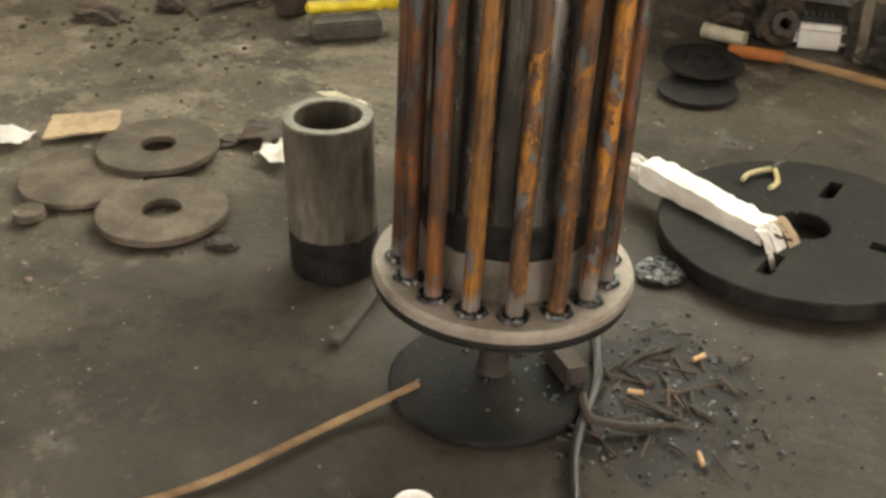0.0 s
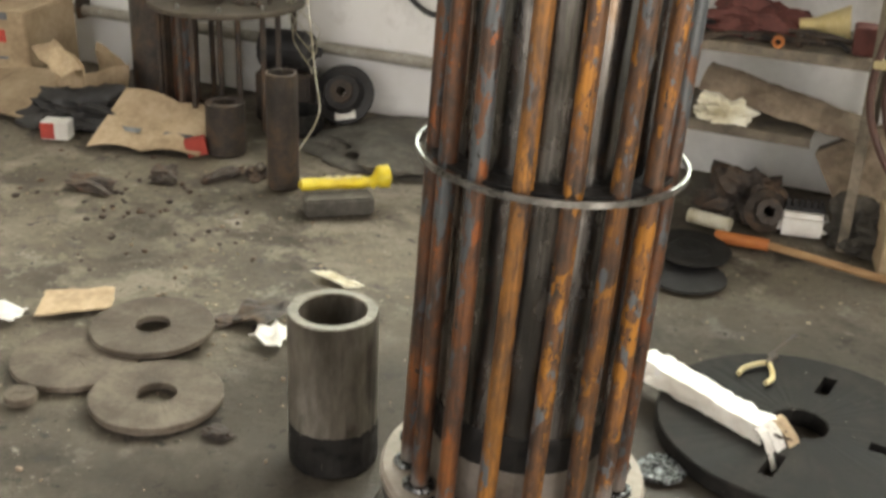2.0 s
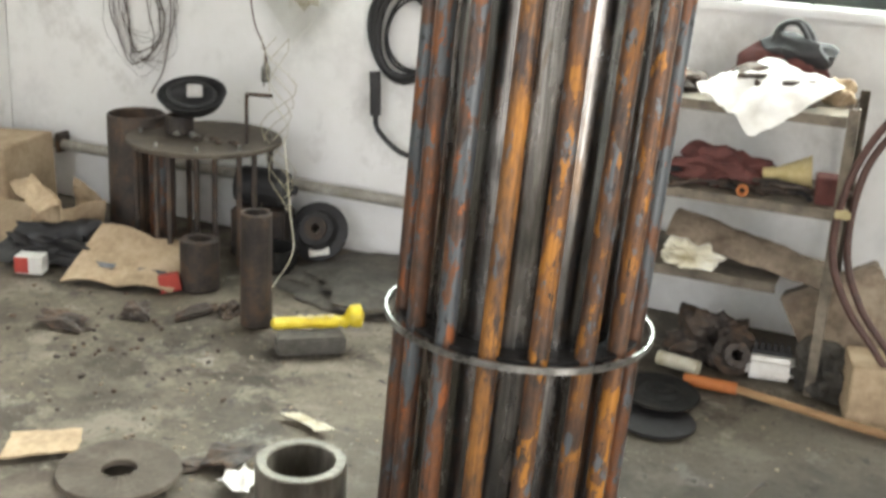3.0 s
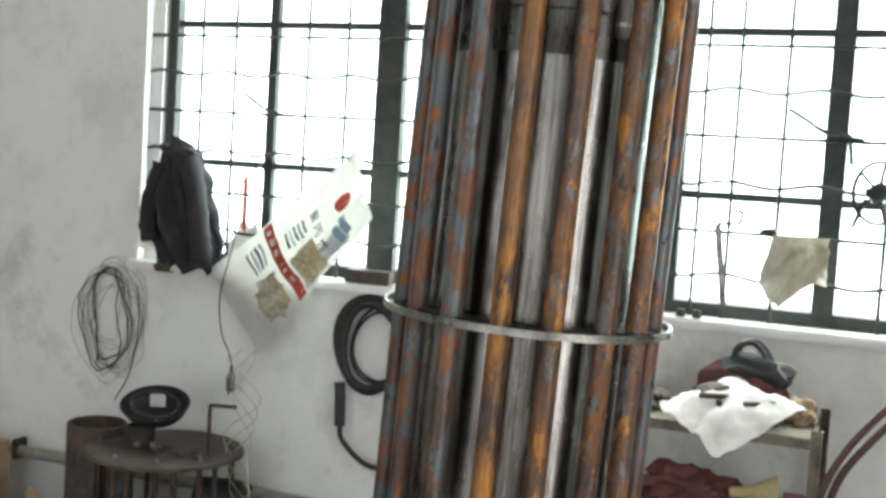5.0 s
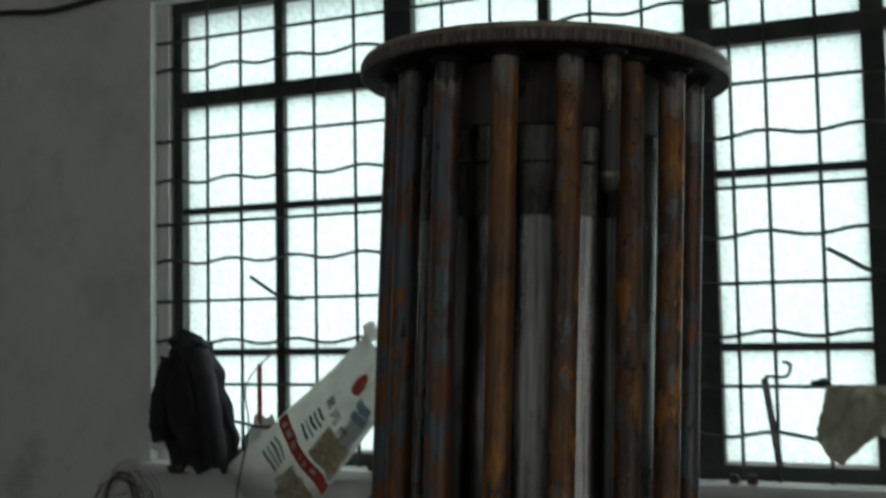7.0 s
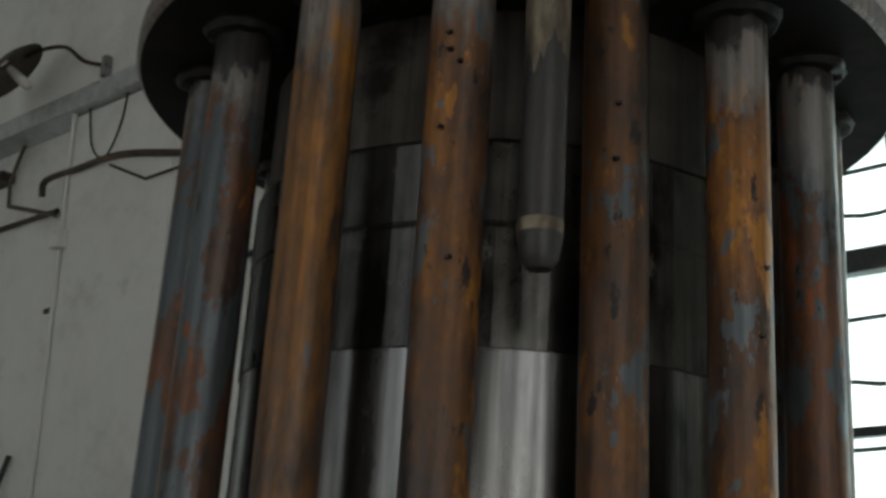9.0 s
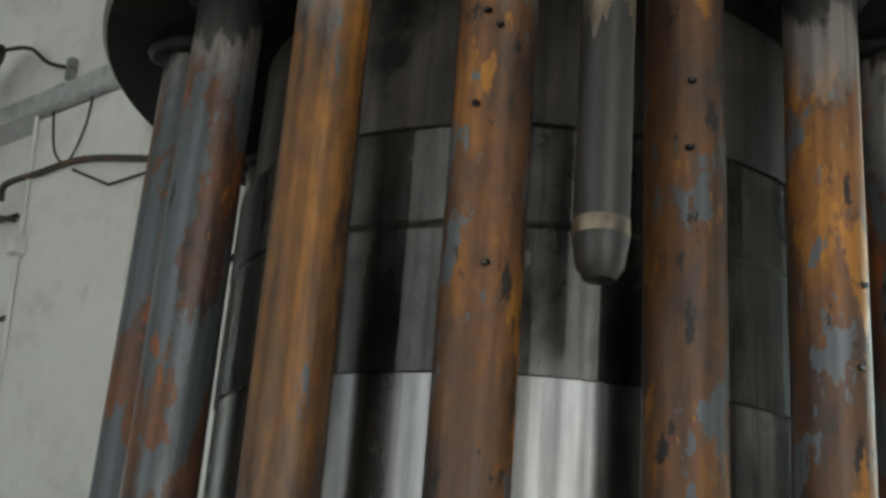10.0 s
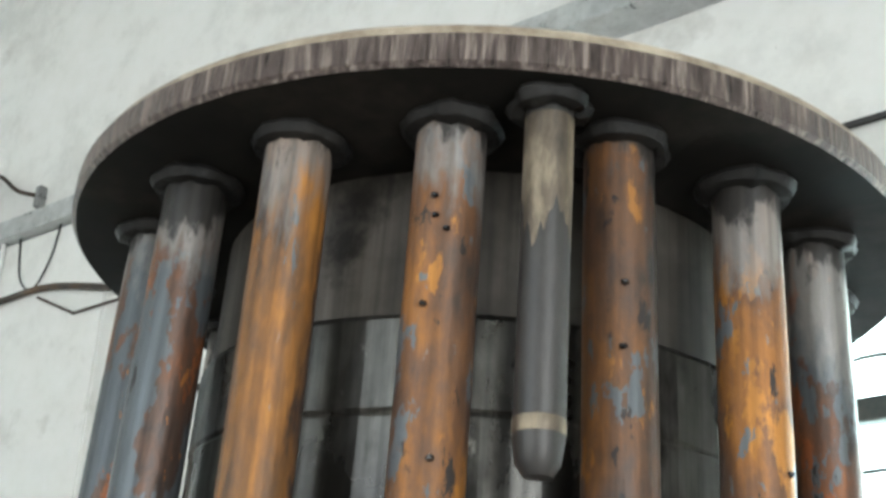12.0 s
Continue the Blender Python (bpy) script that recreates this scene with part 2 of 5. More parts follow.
BRIGHT_EDGE = surface("worn_plate_rim", [(0.20, 0.15, 0.11), (0.34, 0.28, 0.21), (0.50, 0.43, 0.33)], 40, (0.25, 0.5), metal=0.6, bump=0.6, fine=140, depth=0.001)
SHORTTUBE = surface("dark_drawn_tube", [(0.034, 0.032, 0.030), (0.055, 0.050, 0.046), (0.080, 0.063, 0.050)], 14, (0.35, 0.6), metal=0.4, bump=0.35, fine=110, stretch=(1, 1, 0.4), spots=[((0.26, 0.22, 0.16), 22, 0.66, 0.05)], depth=0.001)
# near-black underside: the shade beneath the plates is put into the colour
UNDERSIDE = surface("shade_dark_underside", [(0.008, 0.008, 0.007), (0.015, 0.014, 0.012), (0.030, 0.026, 0.022)], 12, (0.6, 0.9), metal=0.0, bump=0.4, depth=0.001, sheen=0.1)
SOOT = surface("sooty_steel", [(0.008, 0.008, 0.008), (0.022, 0.020, 0.018)], 30, (0.3, 0.75), metal=0.0, bump=0.9, fine=140, depth=0.003, sheen=0.25)
HOOP = surface("bright_hoop_steel", [(0.10, 0.098, 0.088), (0.19, 0.185, 0.17), (0.34, 0.335, 0.31)], 16, (0.22, 0.5), metal=0.8, bump=0.3, fine=90, depth=0.001)
BLACKPLATE = surface("sooted_plate", [(0.008, 0.008, 0.008), (0.015, 0.0145, 0.0135), (0.030, 0.028, 0.025)], 7, (0.5, 0.85), metal=0.0, bump=0.5, fine=50, depth=0.003,
                     spots=[((0.14, 0.13, 0.115), 30, 0.67, 0.06)], sheen=0.14)
MACHINED = surface("oiled_pipe_steel", [(0.08, 0.07, 0.054), (0.15, 0.132, 0.107), (0.25, 0.23, 0.195)], 8, (0.3, 0.6), metal=0.55, bump=0.25, fine=50, stretch=(1, 1, 0.3), depth=0.0015,
                   spots=[((0.045, 0.038, 0.03), 7, 0.53, 0.10)])
FLATSTEEL = surface("dusty_flat_steel", [(0.058, 0.045, 0.033), (0.098, 0.079, 0.059), (0.15, 0.126, 0.098)], 8, (0.6, 0.85), metal=0.2, bump=0.3, fine=70, depth=0.0015)
IRON = surface("brown_iron", [(0.035, 0.03, 0.027), (0.07, 0.055, 0.045), (0.13, 0.085, 0.055)], 9, (0.5, 0.8), metal=0.3, bump=0.4, depth=0.002)
FRAME = surface("dark_green_window_steel", [(0.022, 0.028, 0.026), (0.045, 0.055, 0.05), (0.075, 0.075, 0.065)], 9, (0.5, 0.8), bump=0.3, depth=0.001)
RACK = surface("dirty_angle_iron", [(0.10, 0.085, 0.065), (0.19, 0.16, 0.12), (0.26, 0.22, 0.17)], 12, (0.6, 0.85), metal=0.15, bump=0.3, depth=0.001)
CARTON = surface("brown_cardboard", [(0.33, 0.24, 0.15), (0.44, 0.33, 0.21), (0.52, 0.40, 0.27)], 5, (0.75, 0.95), bump=0.2, fine=40, depth=0.001)
PAPER = surface("white_wrapping", [(0.66, 0.63, 0.57), (0.80, 0.78, 0.73), (0.86, 0.85, 0.82)], 7, (0.6, 0.85), bump=0.5, fine=25, depth=0.004)
OLDCLOTH = surface("yellowed_cloth", [(0.42, 0.37, 0.24), (0.60, 0.56, 0.43), (0.72, 0.70, 0.60)], 9, (0.7, 0.9), bump=0.4, fine=160, depth=0.001)
SACKWHITE = surface("woven_sack", [(0.60, 0.60, 0.57), (0.72, 0.72, 0.69), (0.80, 0.80, 0.78)], 6, (0.55, 0.8), bump=0.4, fine=120, depth=0.001,
                    spots=[((0.42, 0.37, 0.27), 5, 0.60, 0.10)])
sn, sl = SACKWHITE.node_tree.nodes, SACKWHITE.node_tree.links
thin, blend = sn.new("ShaderNodeBsdfTranslucent"), sn.new("ShaderNodeMixShader")
thin.inputs[0].default_value, blend.inputs[0].default_value = (0.88, 0.87, 0.82, 1), 0.45
sl.new(sn["Principled BSDF"].outputs[0], blend.inputs[1])
sl.new(thin.outputs[0], blend.inputs[2])
sl.new(blend.outputs[0], sn["Material Output"].inputs[0])
RED = surface("faded_red_print", [(0.42, 0.05, 0.04), (0.60, 0.09, 0.06)], 9, (0.6, 0.8), bump=0.1)
REDCLOTH = surface("dull_red_cloth", [(0.085, 0.032, 0.028), (0.17, 0.060, 0.050)], 9, (0.8, 0.95), bump=0.5)
BLUE = surface("faded_blue_print", [(0.20, 0.33, 0.42), (0.32, 0.47, 0.55)], 9, (0.6, 0.8), bump=0.1)
INK = surface("grey_print", [(0.10, 0.11, 0.12), (0.22, 0.23, 0.24)], 12, (0.6, 0.8), bump=0.1)
OCHRE = surface("ochre_print", [(0.45, 0.36, 0.16), (0.60, 0.52, 0.30)], 9, (0.6, 0.8), bump=0.1)
PALEPRINT = surface("faded_picture_print", [(0.46, 0.40, 0.22), (0.60, 0.54, 0.36), (0.68, 0.65, 0.54)], 22, (0.6, 0.8), bump=0.1, fine=90)
PALEBLUE = surface("faded_sky_print", [(0.42, 0.54, 0.60), (0.60, 0.67, 0.69), (0.68, 0.70, 0.69)], 18, (0.6, 0.8), bump=0.1, fine=80)
GRIME = surface("grimy_sack_cloth", [(0.33, 0.29, 0.19), (0.47, 0.43, 0.32), (0.62, 0.60, 0.53)], 20, (0.7, 0.9), bump=0.3, fine=80)
YELLOW = surface("yellow_plastic_wrap", [(0.62, 0.44, 0.015), (0.78, 0.60, 0.03), (0.85, 0.68, 0.06)], 7, (0.25, 0.45), bump=0.6, fine=18, depth=0.006)
BLACK = surface("black_rubber", [(0.012, 0.012, 0.013), (0.028, 0.027, 0.027)], 12, (0.4, 0.65), bump=0.2)
CLOTHDARK = surface("dark_jacket_cloth", [(0.014, 0.014, 0.017), (0.035, 0.034, 0.038)], 9, (0.75, 0.95), bump=0.6, fine=40)
HOSE = surface("brown_red_hose", [(0.07, 0.035, 0.028), (0.13, 0.065, 0.05)], 14, (0.4, 0.6), bump=0.2)
ORANGE = surface("orange_grip", [(0.42, 0.13, 0.035), (0.56, 0.19, 0.05)], 16, (0.5, 0.7), bump=0.3)
WOOD = surface("weathered_wood", [(0.15, 0.085, 0.04), (0.28, 0.165, 0.08), (0.40, 0.26, 0.14)], 8, (0.65, 0.9), bump=0.4, fine=50, stretch=(0.2, 1, 1), depth=0.002)
DRIFT = surface("dry_bark_board", [(0.15, 0.11, 0.075), (0.27, 0.21, 0.15), (0.38, 0.31, 0.23)], 7, (0.75, 0.95), bump=0.7, fine=40, depth=0.004)
ASH = surface("dark_ash", [(0.05, 0.046, 0.038), (0.085, 0.078, 0.066), (0.13, 0.118, 0.098)], 5, (0.8, 0.98), bump=0.7, fine=40, depth=0.006)
SLAG = surface("glassy_slag", [(0.012, 0.013, 0.013), (0.035, 0.038, 0.038), (0.26, 0.28, 0.29)], 55, (0.12, 0.5), metal=0.4, bump=1.0, fine=150, depth=0.004)
COPPER = surface("bright_rod_end", [(0.55, 0.30, 0.14), (0.75, 0.48, 0.26)], 20, (0.35, 0.6), bump=0.1)
GALV = surface("galvanised_channel", [(0.36, 0.37, 0.37), (0.52, 0.53, 0.53)], 14, (0.25, 0.5), metal=0.7, bump=0.2)
CABLE = surface("black_cable", [(0.012, 0.012, 0.012), (0.03, 0.03, 0.03)], 20, (0.4, 0.6), bump=0.1)
WIRE = surface("rusty_wire", [(0.05, 0.035, 0.028), (0.11, 0.07, 0.05)], 20, (0.5, 0.7), metal=0.3, bump=0.1)
EARTH = surface("pale_yard", [(0.30, 0.29, 0.26), (0.45, 0.44, 0.40)], 0.6, (0.8, 0.95), bump=0.3, vary=0)


def pane_material(name, tint, through_part):
    m = bpy.data.materials.new(name)
    m.use_nodes = True
    n, l = m.node_tree.nodes, m.node_tree.links
    n.remove(n["Principled BSDF"])
    a, b, mx = n.new("ShaderNodeBsdfTransparent"), n.new("ShaderNodeBsdfTranslucent"), n.new("ShaderNodeMixShader")
    w = n.new("ShaderNodeTexVoronoi")
    w.inputs["Scale"].default_value = 55
    tc = n.new("ShaderNodeTexCoord")
    l.new(tc.outputs["Object"], w.inputs["Vector"])
    mr = n.new("ShaderNodeMapRange")
    mr.inputs["From Max"].default_value = 0.9
    mr.inputs["To Min"].default_value, mr.inputs["To Max"].default_value = 1 - through_part - 0.12, 1 - through_part + 0.12
    l.new(w.outputs["Distance"], mr.inputs["Value"])
    l.new(mr.outputs[0], mx.inputs[0])
    a.inputs[0].default_value, b.inputs[0].default_value = (*tint, 1), (*tint, 1)
    l.new(a.outputs[0], mx.inputs[1])
    l.new(b.outputs[0], mx.inputs[2])
    l.new(mx.outputs[0], n["Material Output"].inputs[0])
    return m


FROSTED = pane_material("patterned_glass", (0.88, 0.96, 0.93), 0.45)

# ---- builders ----


def mesh_of(name, bm, material, smooth=False):
    me = bpy.data.meshes.new(name)
    if smooth:
        for f in bm.faces:
            f.smooth = True
    bm.to_mesh(me)
    bm.free()
    if smooth:
        me.set_sharp_from_angle(angle=0.7)
    for m in (material if isinstance(material, (list, tuple)) else [material]):
        me.materials.append(m)
    return me


def part(name, bm, material, parent, label="", m=None, smooth=False):
    ob = new(name, mesh_of(name, bm, material, smooth))
    ob.parent = parent
    if m is not None:
        ob.matrix_basis = m
    if label:
        tagged(ob, label)
    return ob


def thing(name, label, category, m=None, group="", kind=""):
    ob = new(name)
    ob.empty_display_size = 0.1
    if m is not None:
        ob.matrix_basis = m
    return tagged(ob, label, category, group, kind)


def solid(name, bm, material, label, category, m=None, group="", kind="", smooth=False):
    ob = new(name, mesh_of(name, bm, material, smooth))
    if m is not None:
        ob.matrix_basis = m
    return tagged(ob, label, category, group, kind)


def structure(name, bm, material, label="", m=None):
    return solid(name, bm, material, label, "structure", m, kind="structure")


def bx(bm, x0, x1, y0, y1, z0, z1, bevel=0.0):
    made = bmesh.ops.create_cube(bm, size=1)["verts"]
    for v in made:
        v.co = Vector(((x0 + x1) / 2 + v.co.x * (x1 - x0), (y0 + y1) / 2 + v.co.y * (y1 - y0), (z0 + z1) / 2 + v.co.z * (z1 - z0)))
    if bevel:
        es = list({e for v in made for e in v.link_edges})
        bmesh.ops.bevel(bm, geom=es, offset=bevel, segments=2, affect="EDGES")
    return bm


def box(x0, x1, y0, y1, z0, z1, bevel=0.0):
    return bx(bmesh.new(), x0, x1, y0, y1, z0, z1, bevel)


def lathe(profile, steps=48, close=True, wobble=0.0, seed=0):
    """Turns (r, z) points round z; wobble in metres roughens it."""
    bm = bmesh.new()
    rnd = random.Random(seed)
    rows = []
    for r, z in profile:
        rows.append([bm.verts.new(((r + rnd.uniform(-wobble, wobble)) * math.cos(2 * math.pi * i / steps), (r + rnd.uniform(-wobble, wobble)) * math.sin(2 * math.pi * i / steps), z + rnd.uniform(-wobble, wobble))) for i in range(steps)])
    n = len(rows)
    for a in range(n if close else n - 1):
        p, q = rows[a], rows[(a + 1) % n]
        for i in range(steps):
            j = (i + 1) % steps
            bm.faces.new((p[i], p[j], q[j], q[i]))
    bmesh.ops.recalc_face_normals(bm, faces=bm.faces)
    return bm


def rod(points, r, sides=8, bm=None, loop=False, taper=None):
    """A round bar along a path of points."""
    bm = bm or bmesh.new()
    pts = [Vector(p) for p in points]
    n, rings, up = len(pts), [], None
    for i, p in enumerate(pts):
        a, b = pts[i - 1] if (i or loop) else pts[0], pts[(i + 1) % n] if (i < n - 1 or loop) else pts[-1]
        d = (b - a).normalized()
        if up is None:
            up = d.orthogonal().normalized()
        up = (up - d * up.dot(d)).normalized()
        side = d.cross(up)
        k = r if taper is None else r * taper[i]
        rings.append([bm.verts.new(p + (up * math.cos(2 * math.pi * s / sides) + side * math.sin(2 * math.pi * s / sides)) * k) for s in range(sides)])
    for i in range(n if loop else n - 1):
        p, q = rings[i], rings[(i + 1) % n]
        for s in range(sides):
            bm.faces.new((p[s], p[(s + 1) % sides], q[(s + 1) % sides], q[s]))
    if not loop:
        bm.faces.new(rings[0][::-1])
        bm.faces.new(rings[-1])
    return bm


def smooth_path(points, steps=8):
    """Catmull-Rom through the points."""
    p = [Vector(q) for q in points]
    p = [2 * p[0] - p[1]] + p + [2 * p[-1] - p[-2]]
    out = []
    for i in range(1, len(p) - 2):
        for s in range(steps):
            t = s / steps
            a, b, c, d = p[i - 1:i + 3]
            out.append(0.5 * (2 * b + (c - a) * t + (2 * a - 5 * b + 4 * c - d) * t * t + (3 * b - a - 3 * c + d) * t ** 3))
    out.append(p[-2])
    return out


def sheet(place, nu, nv, thick=0.004):
    """A thin shell over place(u, v), u and v from 0 to 1."""
    bm = bmesh.new()
    g = [[bm.verts.new(place(i / nu, j / nv)) for j in range(nv + 1)] for i in range(nu + 1)]
    for i in range(nu):
        for j in range(nv):
            bm.faces.new((g[i][j], g[i + 1][j], g[i + 1][j + 1], g[i][j + 1]))
    bmesh.ops.recalc_face_normals(bm, faces=bm.faces)
    bmesh.ops.solidify(bm, geom=bm.faces[:], thickness=thick)
    return bm


def lump(rx, ry, rz, seed=0, rough=0.25, level=3, flat=True):
    """An uneven lump that rests on z = 0."""
    bm = bmesh.new()
    bmesh.ops.create_icosphere(bm, subdivisions=level, radius=1)
    for v in bm.verts:
        k = 1 + rough * noise.noise(v.co * 1.7 + Vector((seed * 7.1, 3, 1))) + rough * 0.5 * noise.noise(v.co * 4.3 + Vector((seed, 9, 5)))
        v.co = Vector((v.co.x * rx * k, v.co.y * ry * k, v.co.z * rz * k))
        if flat:
            v.co.z = max(v.co.z, -0.55 * rz)
    if flat:
        for v in bm.verts:
            v.co.z += 0.55 * rz
    return bm


def ripple(x, y, k=1.0, s=0.0):
    return noise.noise(Vector((x * k + s, y * k - s, s * 0.37)))


# ---- setting ----
FACE, OUT = 2.61, 2.85          # inner and outer face of the window wall
WX0, WX1, WZ0, WZ1 = -2.63, 2.10, 1.24, 3.24   # the long window's opening
FX0, FX1, FZ0, FZ1 = -6.95, -5.40, 1.24, 3.74  # the far window's opening
LEFT, RIGHT, BACK, TOP = -7.6, 3.6, -6.0, 6.8

bm = bmesh.new()
for x0, x1, z0, z1 in ((LEFT, RIGHT, 0, WZ0), (LEFT, FX0, WZ0, TOP), (FX1, WX0, WZ0, TOP), (WX1, RIGHT, WZ0, TOP), (FX0, FX1, FZ1, TOP), (WX0, WX1, WZ1, TOP)):
    bx(bm, x0, x1, FACE, OUT, z0, z1)
structure("wall_north", bm, PLASTER, "limewashed plaster wall, dusty and stained")
structure("wall_west", box(LEFT - 0.24, LEFT, BACK - 0.24, OUT, 0, TOP), PLASTER, "limewashed plaster wall")
bm = bmesh.new()
for y0, y1, z0, z1 in ((BACK - 0.24, -4.55, 0, TOP), (-1.25, OUT, 0, TOP), (-4.55, -1.25, 3.45, TOP)):
    bx(bm, RIGHT, RIGHT + 0.24, y0, y1, z0, z1)
structure("wall_east", bm, PLASTER, "limewashed plaster wall with a wide open doorway")
bm = bmesh.new()
for x0, x1, z0, z1 in ((LEFT, -3.5, 0, TOP), (1.1, RIGHT, 0, TOP), (-3.5, 1.1, 4.3, TOP)):
    bx(bm, x0, x1, BACK - 0.24, BACK, z0, z1)
structure("wall_south", bm, PLASTER, "limewashed plaster wall with an added open gateway, unseen")
structure("ceiling", box(LEFT - 0.24, RIGHT + 0.24, BACK - 0.24, OUT, TOP, TOP + 0.15), CEILING, "grey roof lining")

# one ground sheet: uneven workshop floor inside, flat yard to the horizon
bm = bmesh.new()
NX, NY = 150, 130


def floor_z(x, y):
    far = max(0.0, 1 - max(abs(x) / 3.2, abs(y - 0.5) / 2.4))
    quiet = 1.0 if math.hypot(x, y) > 0.5 else 0.35
    return -0.004 - 0.010 * quiet * min(1, far * 6) * (0.5 + 0.5 * ripple(x, y, 2.6, 4)) - 0.004 * quiet * min(1, far * 6) * abs(ripple(x, y, 11, 2))


xs = [-60, -20] + [LEFT + (RIGHT - LEFT) * i / NX for i in range(NX + 1)] + [20, 60]
ys = [-60, -20] + [BACK + (OUT - BACK) * i / NY for i in range(NY + 1)] + [20, 60]
g = [[bm.verts.new((x, y, floor_z(x, y) if LEFT < x < RIGHT and BACK < y < FACE else -0.006)) for y in ys] for x in xs]
for i in range(len(xs) - 1):
    for j in range(len(ys) - 1):
        f = bm.faces.new((g[i][j], g[i + 1][j], g[i + 1][j + 1], g[i][j + 1]))
        f.material_index = 0 if (2 <= i < len(xs) - 3 and 2 <= j < len(ys) - 3) else 1
        f.smooth = True
structure("floor", bm, [FLOOR, EARTH], "bare concrete floor, brown with dirt and dark oil stains")

structure("pilaster", box(-4.42, -3.56, FACE - 0.10, FACE, 0, 4.24, 0.01), PLASTER, "limewashed wall pier")
bm = bmesh.new()
bx(bm, LEFT, RIGHT, FACE - 0.16, FACE - 0.002, 4.245, 4.255)
bx(bm, LEFT, RIGHT, FACE - 0.16, FACE - 0.15, 4.255, 4.345)
bx(bm, LEFT, RIGHT, FACE - 0.012, FACE - 0.002, 4.255, 4.345)
structure("crane_rail", bm, GALV, "galvanised steel channel running along the wall")
bm = bmesh.new()
bx(bm, WX0 - 0.02, WX1, FACE - 0.05, OUT, WZ0 - 0.04, WZ0 - 0.003, 0.008)
structure("window_sill", bm, REVEAL, "pale chipped cement window sill")
bm = bmesh.new()
bx(bm, WX0 + 0.001, WX0 + 0.012, FACE - 0.002, 2.66, WZ0, WZ1)
bx(bm, WX0 + 0.001, WX0 + 0.068, 2.66, OUT, WZ0, WZ1)
structure("window_reveal", bm, REVEAL, "white window reveal")


def steel_window(name, x0, x1, z0, z1, thick, thin, rails, transom, y):
    """A steel window: thick and thin uprights, rails, a heavy transom, and a welded wavy grille inside."""
    w = thing(name, "dark green steel window with a welded wire grille and patterned panes", "window", kind="structure")
    bm = bmesh.new()
    for a, b, c, d in ((x0, x1, z0, z0 + 0.05), (x0, x1, z1 - 0.05, z1)):
        bx(bm, a, b, y - 0.03, y + 0.03, c, d, 0.003)
    for a, b in ((x0 + 0.013, x0 + 0.06), (x1 - 0.05, x1)):
        bx(bm, a, b, y - 0.032, y + 0.032, z0, z1, 0.003)
    part("window_frame", bm, FRAME, w)
    for x, w2 in thick:
        part("mullion", box(x - w2, x + w2, y - 0.04, y + 0.045, z0 + 0.05, z1 - 0.05, 0.004), FRAME, w)
    for x in thin:
        part("glazing_bar", box(x - 0.022, x + 0.022, y - 0.027, y + 0.027, z0 + 0.05, z1 - 0.05, 0.003), FRAME, w)
    part("transom", box(x0 + 0.06, x1 - 0.05, y - 0.045, y + 0.04, transom - 0.035, transom + 0.035, 0.004), FRAME, w)
    for z in rails:
        part("rail", box(x0 + 0.06, x1 - 0.05, y - 0.022, y + 0.022, z - 0.014, z + 0.014, 0.002), FRAME, w)
    cuts = sorted([x0 + 0.06, x1 - 0.05] + [t[0] for t in thick] + list(thin))
    for a, b in zip(cuts, cuts[1:]):
        for c, d in ((z0 + 0.05, transom), (transom, z1 - 0.05)):
            if b - a > 0.05:
                p = part("pane", box(a + 0.01, b - 0.01, y + 0.006, y + 0.010, c + 0.01, d - 0.01), FROSTED, w)
                p.visible_shadow = False
    return w


window_1 = steel_window("window_1", WX0 + 0.06, WX1, WZ0, WZ1, [(-1.445, 0.062), (-0.245, 0.048), (0.345, 0.038), (1.5, 0.05)], [-2.015, -0.83, 0.92], [2.312, 1.698], 2.80, 2.72)
window_2 = steel_window("window_2", FX0, FX1, FZ0, FZ1, [(-6.1, 0.05)], [-6.5, -5.75], [2.5, 1.8], 3.1, 2.72)
grille = thing("window_grille", "dark wire grille of straight and wavy bars", "grille", kind="structure")
GY = 2.665
uprights = [WX0 + 0.10, -2.015, -1.445, -0.83, -0.245, 0.345, 0.92, 1.5, WX1 - 0.03]
for a, b in zip(uprights, uprights[1:]):
    for x in ((-0.130, -0.009, 0.163) if a == -0.245 else (a + (b - a) / 3, a + (b - a) * 2 / 3)):
        part("grille_bar", rod([(x, GY, WZ0), (x, GY, WZ1)], 0.0075, 6), FRAME, grille)
for i, z in enumerate((1.40, 1.565, 1.745, 1.92, 2.09, 2.255, 2.44, 2.62, 2.93, 3.06)):
    pts, n = [], 90
    for k in range(n + 1):
        xx = WX0 + (WX1 - WX0) * k / n
        pts.append((xx, GY - 0.012, z + (0.011 * math.sin(2 * math.pi * (xx - WX0) / 0.316) if i in (0, 2, 4, 6, 8) else 0.0)))
    part("grille_wire", rod(pts, 0.0072, 6), FRAME, grille)

# ---- the welded tube bundle ----
LEAN = Vector((0, 0, 1)).rotation_difference(Vector((0.0399, 0.0262, 1))).to_matrix().to_4x4()
bundle = thing("tube_bundle", "tall welded heat exchanger bundle of rusty steel tubes between round plates", "tube bundle", LEAN)
ZB, ZT, RT, TUBES = 0.2796, 2.1137, 0.199, 16


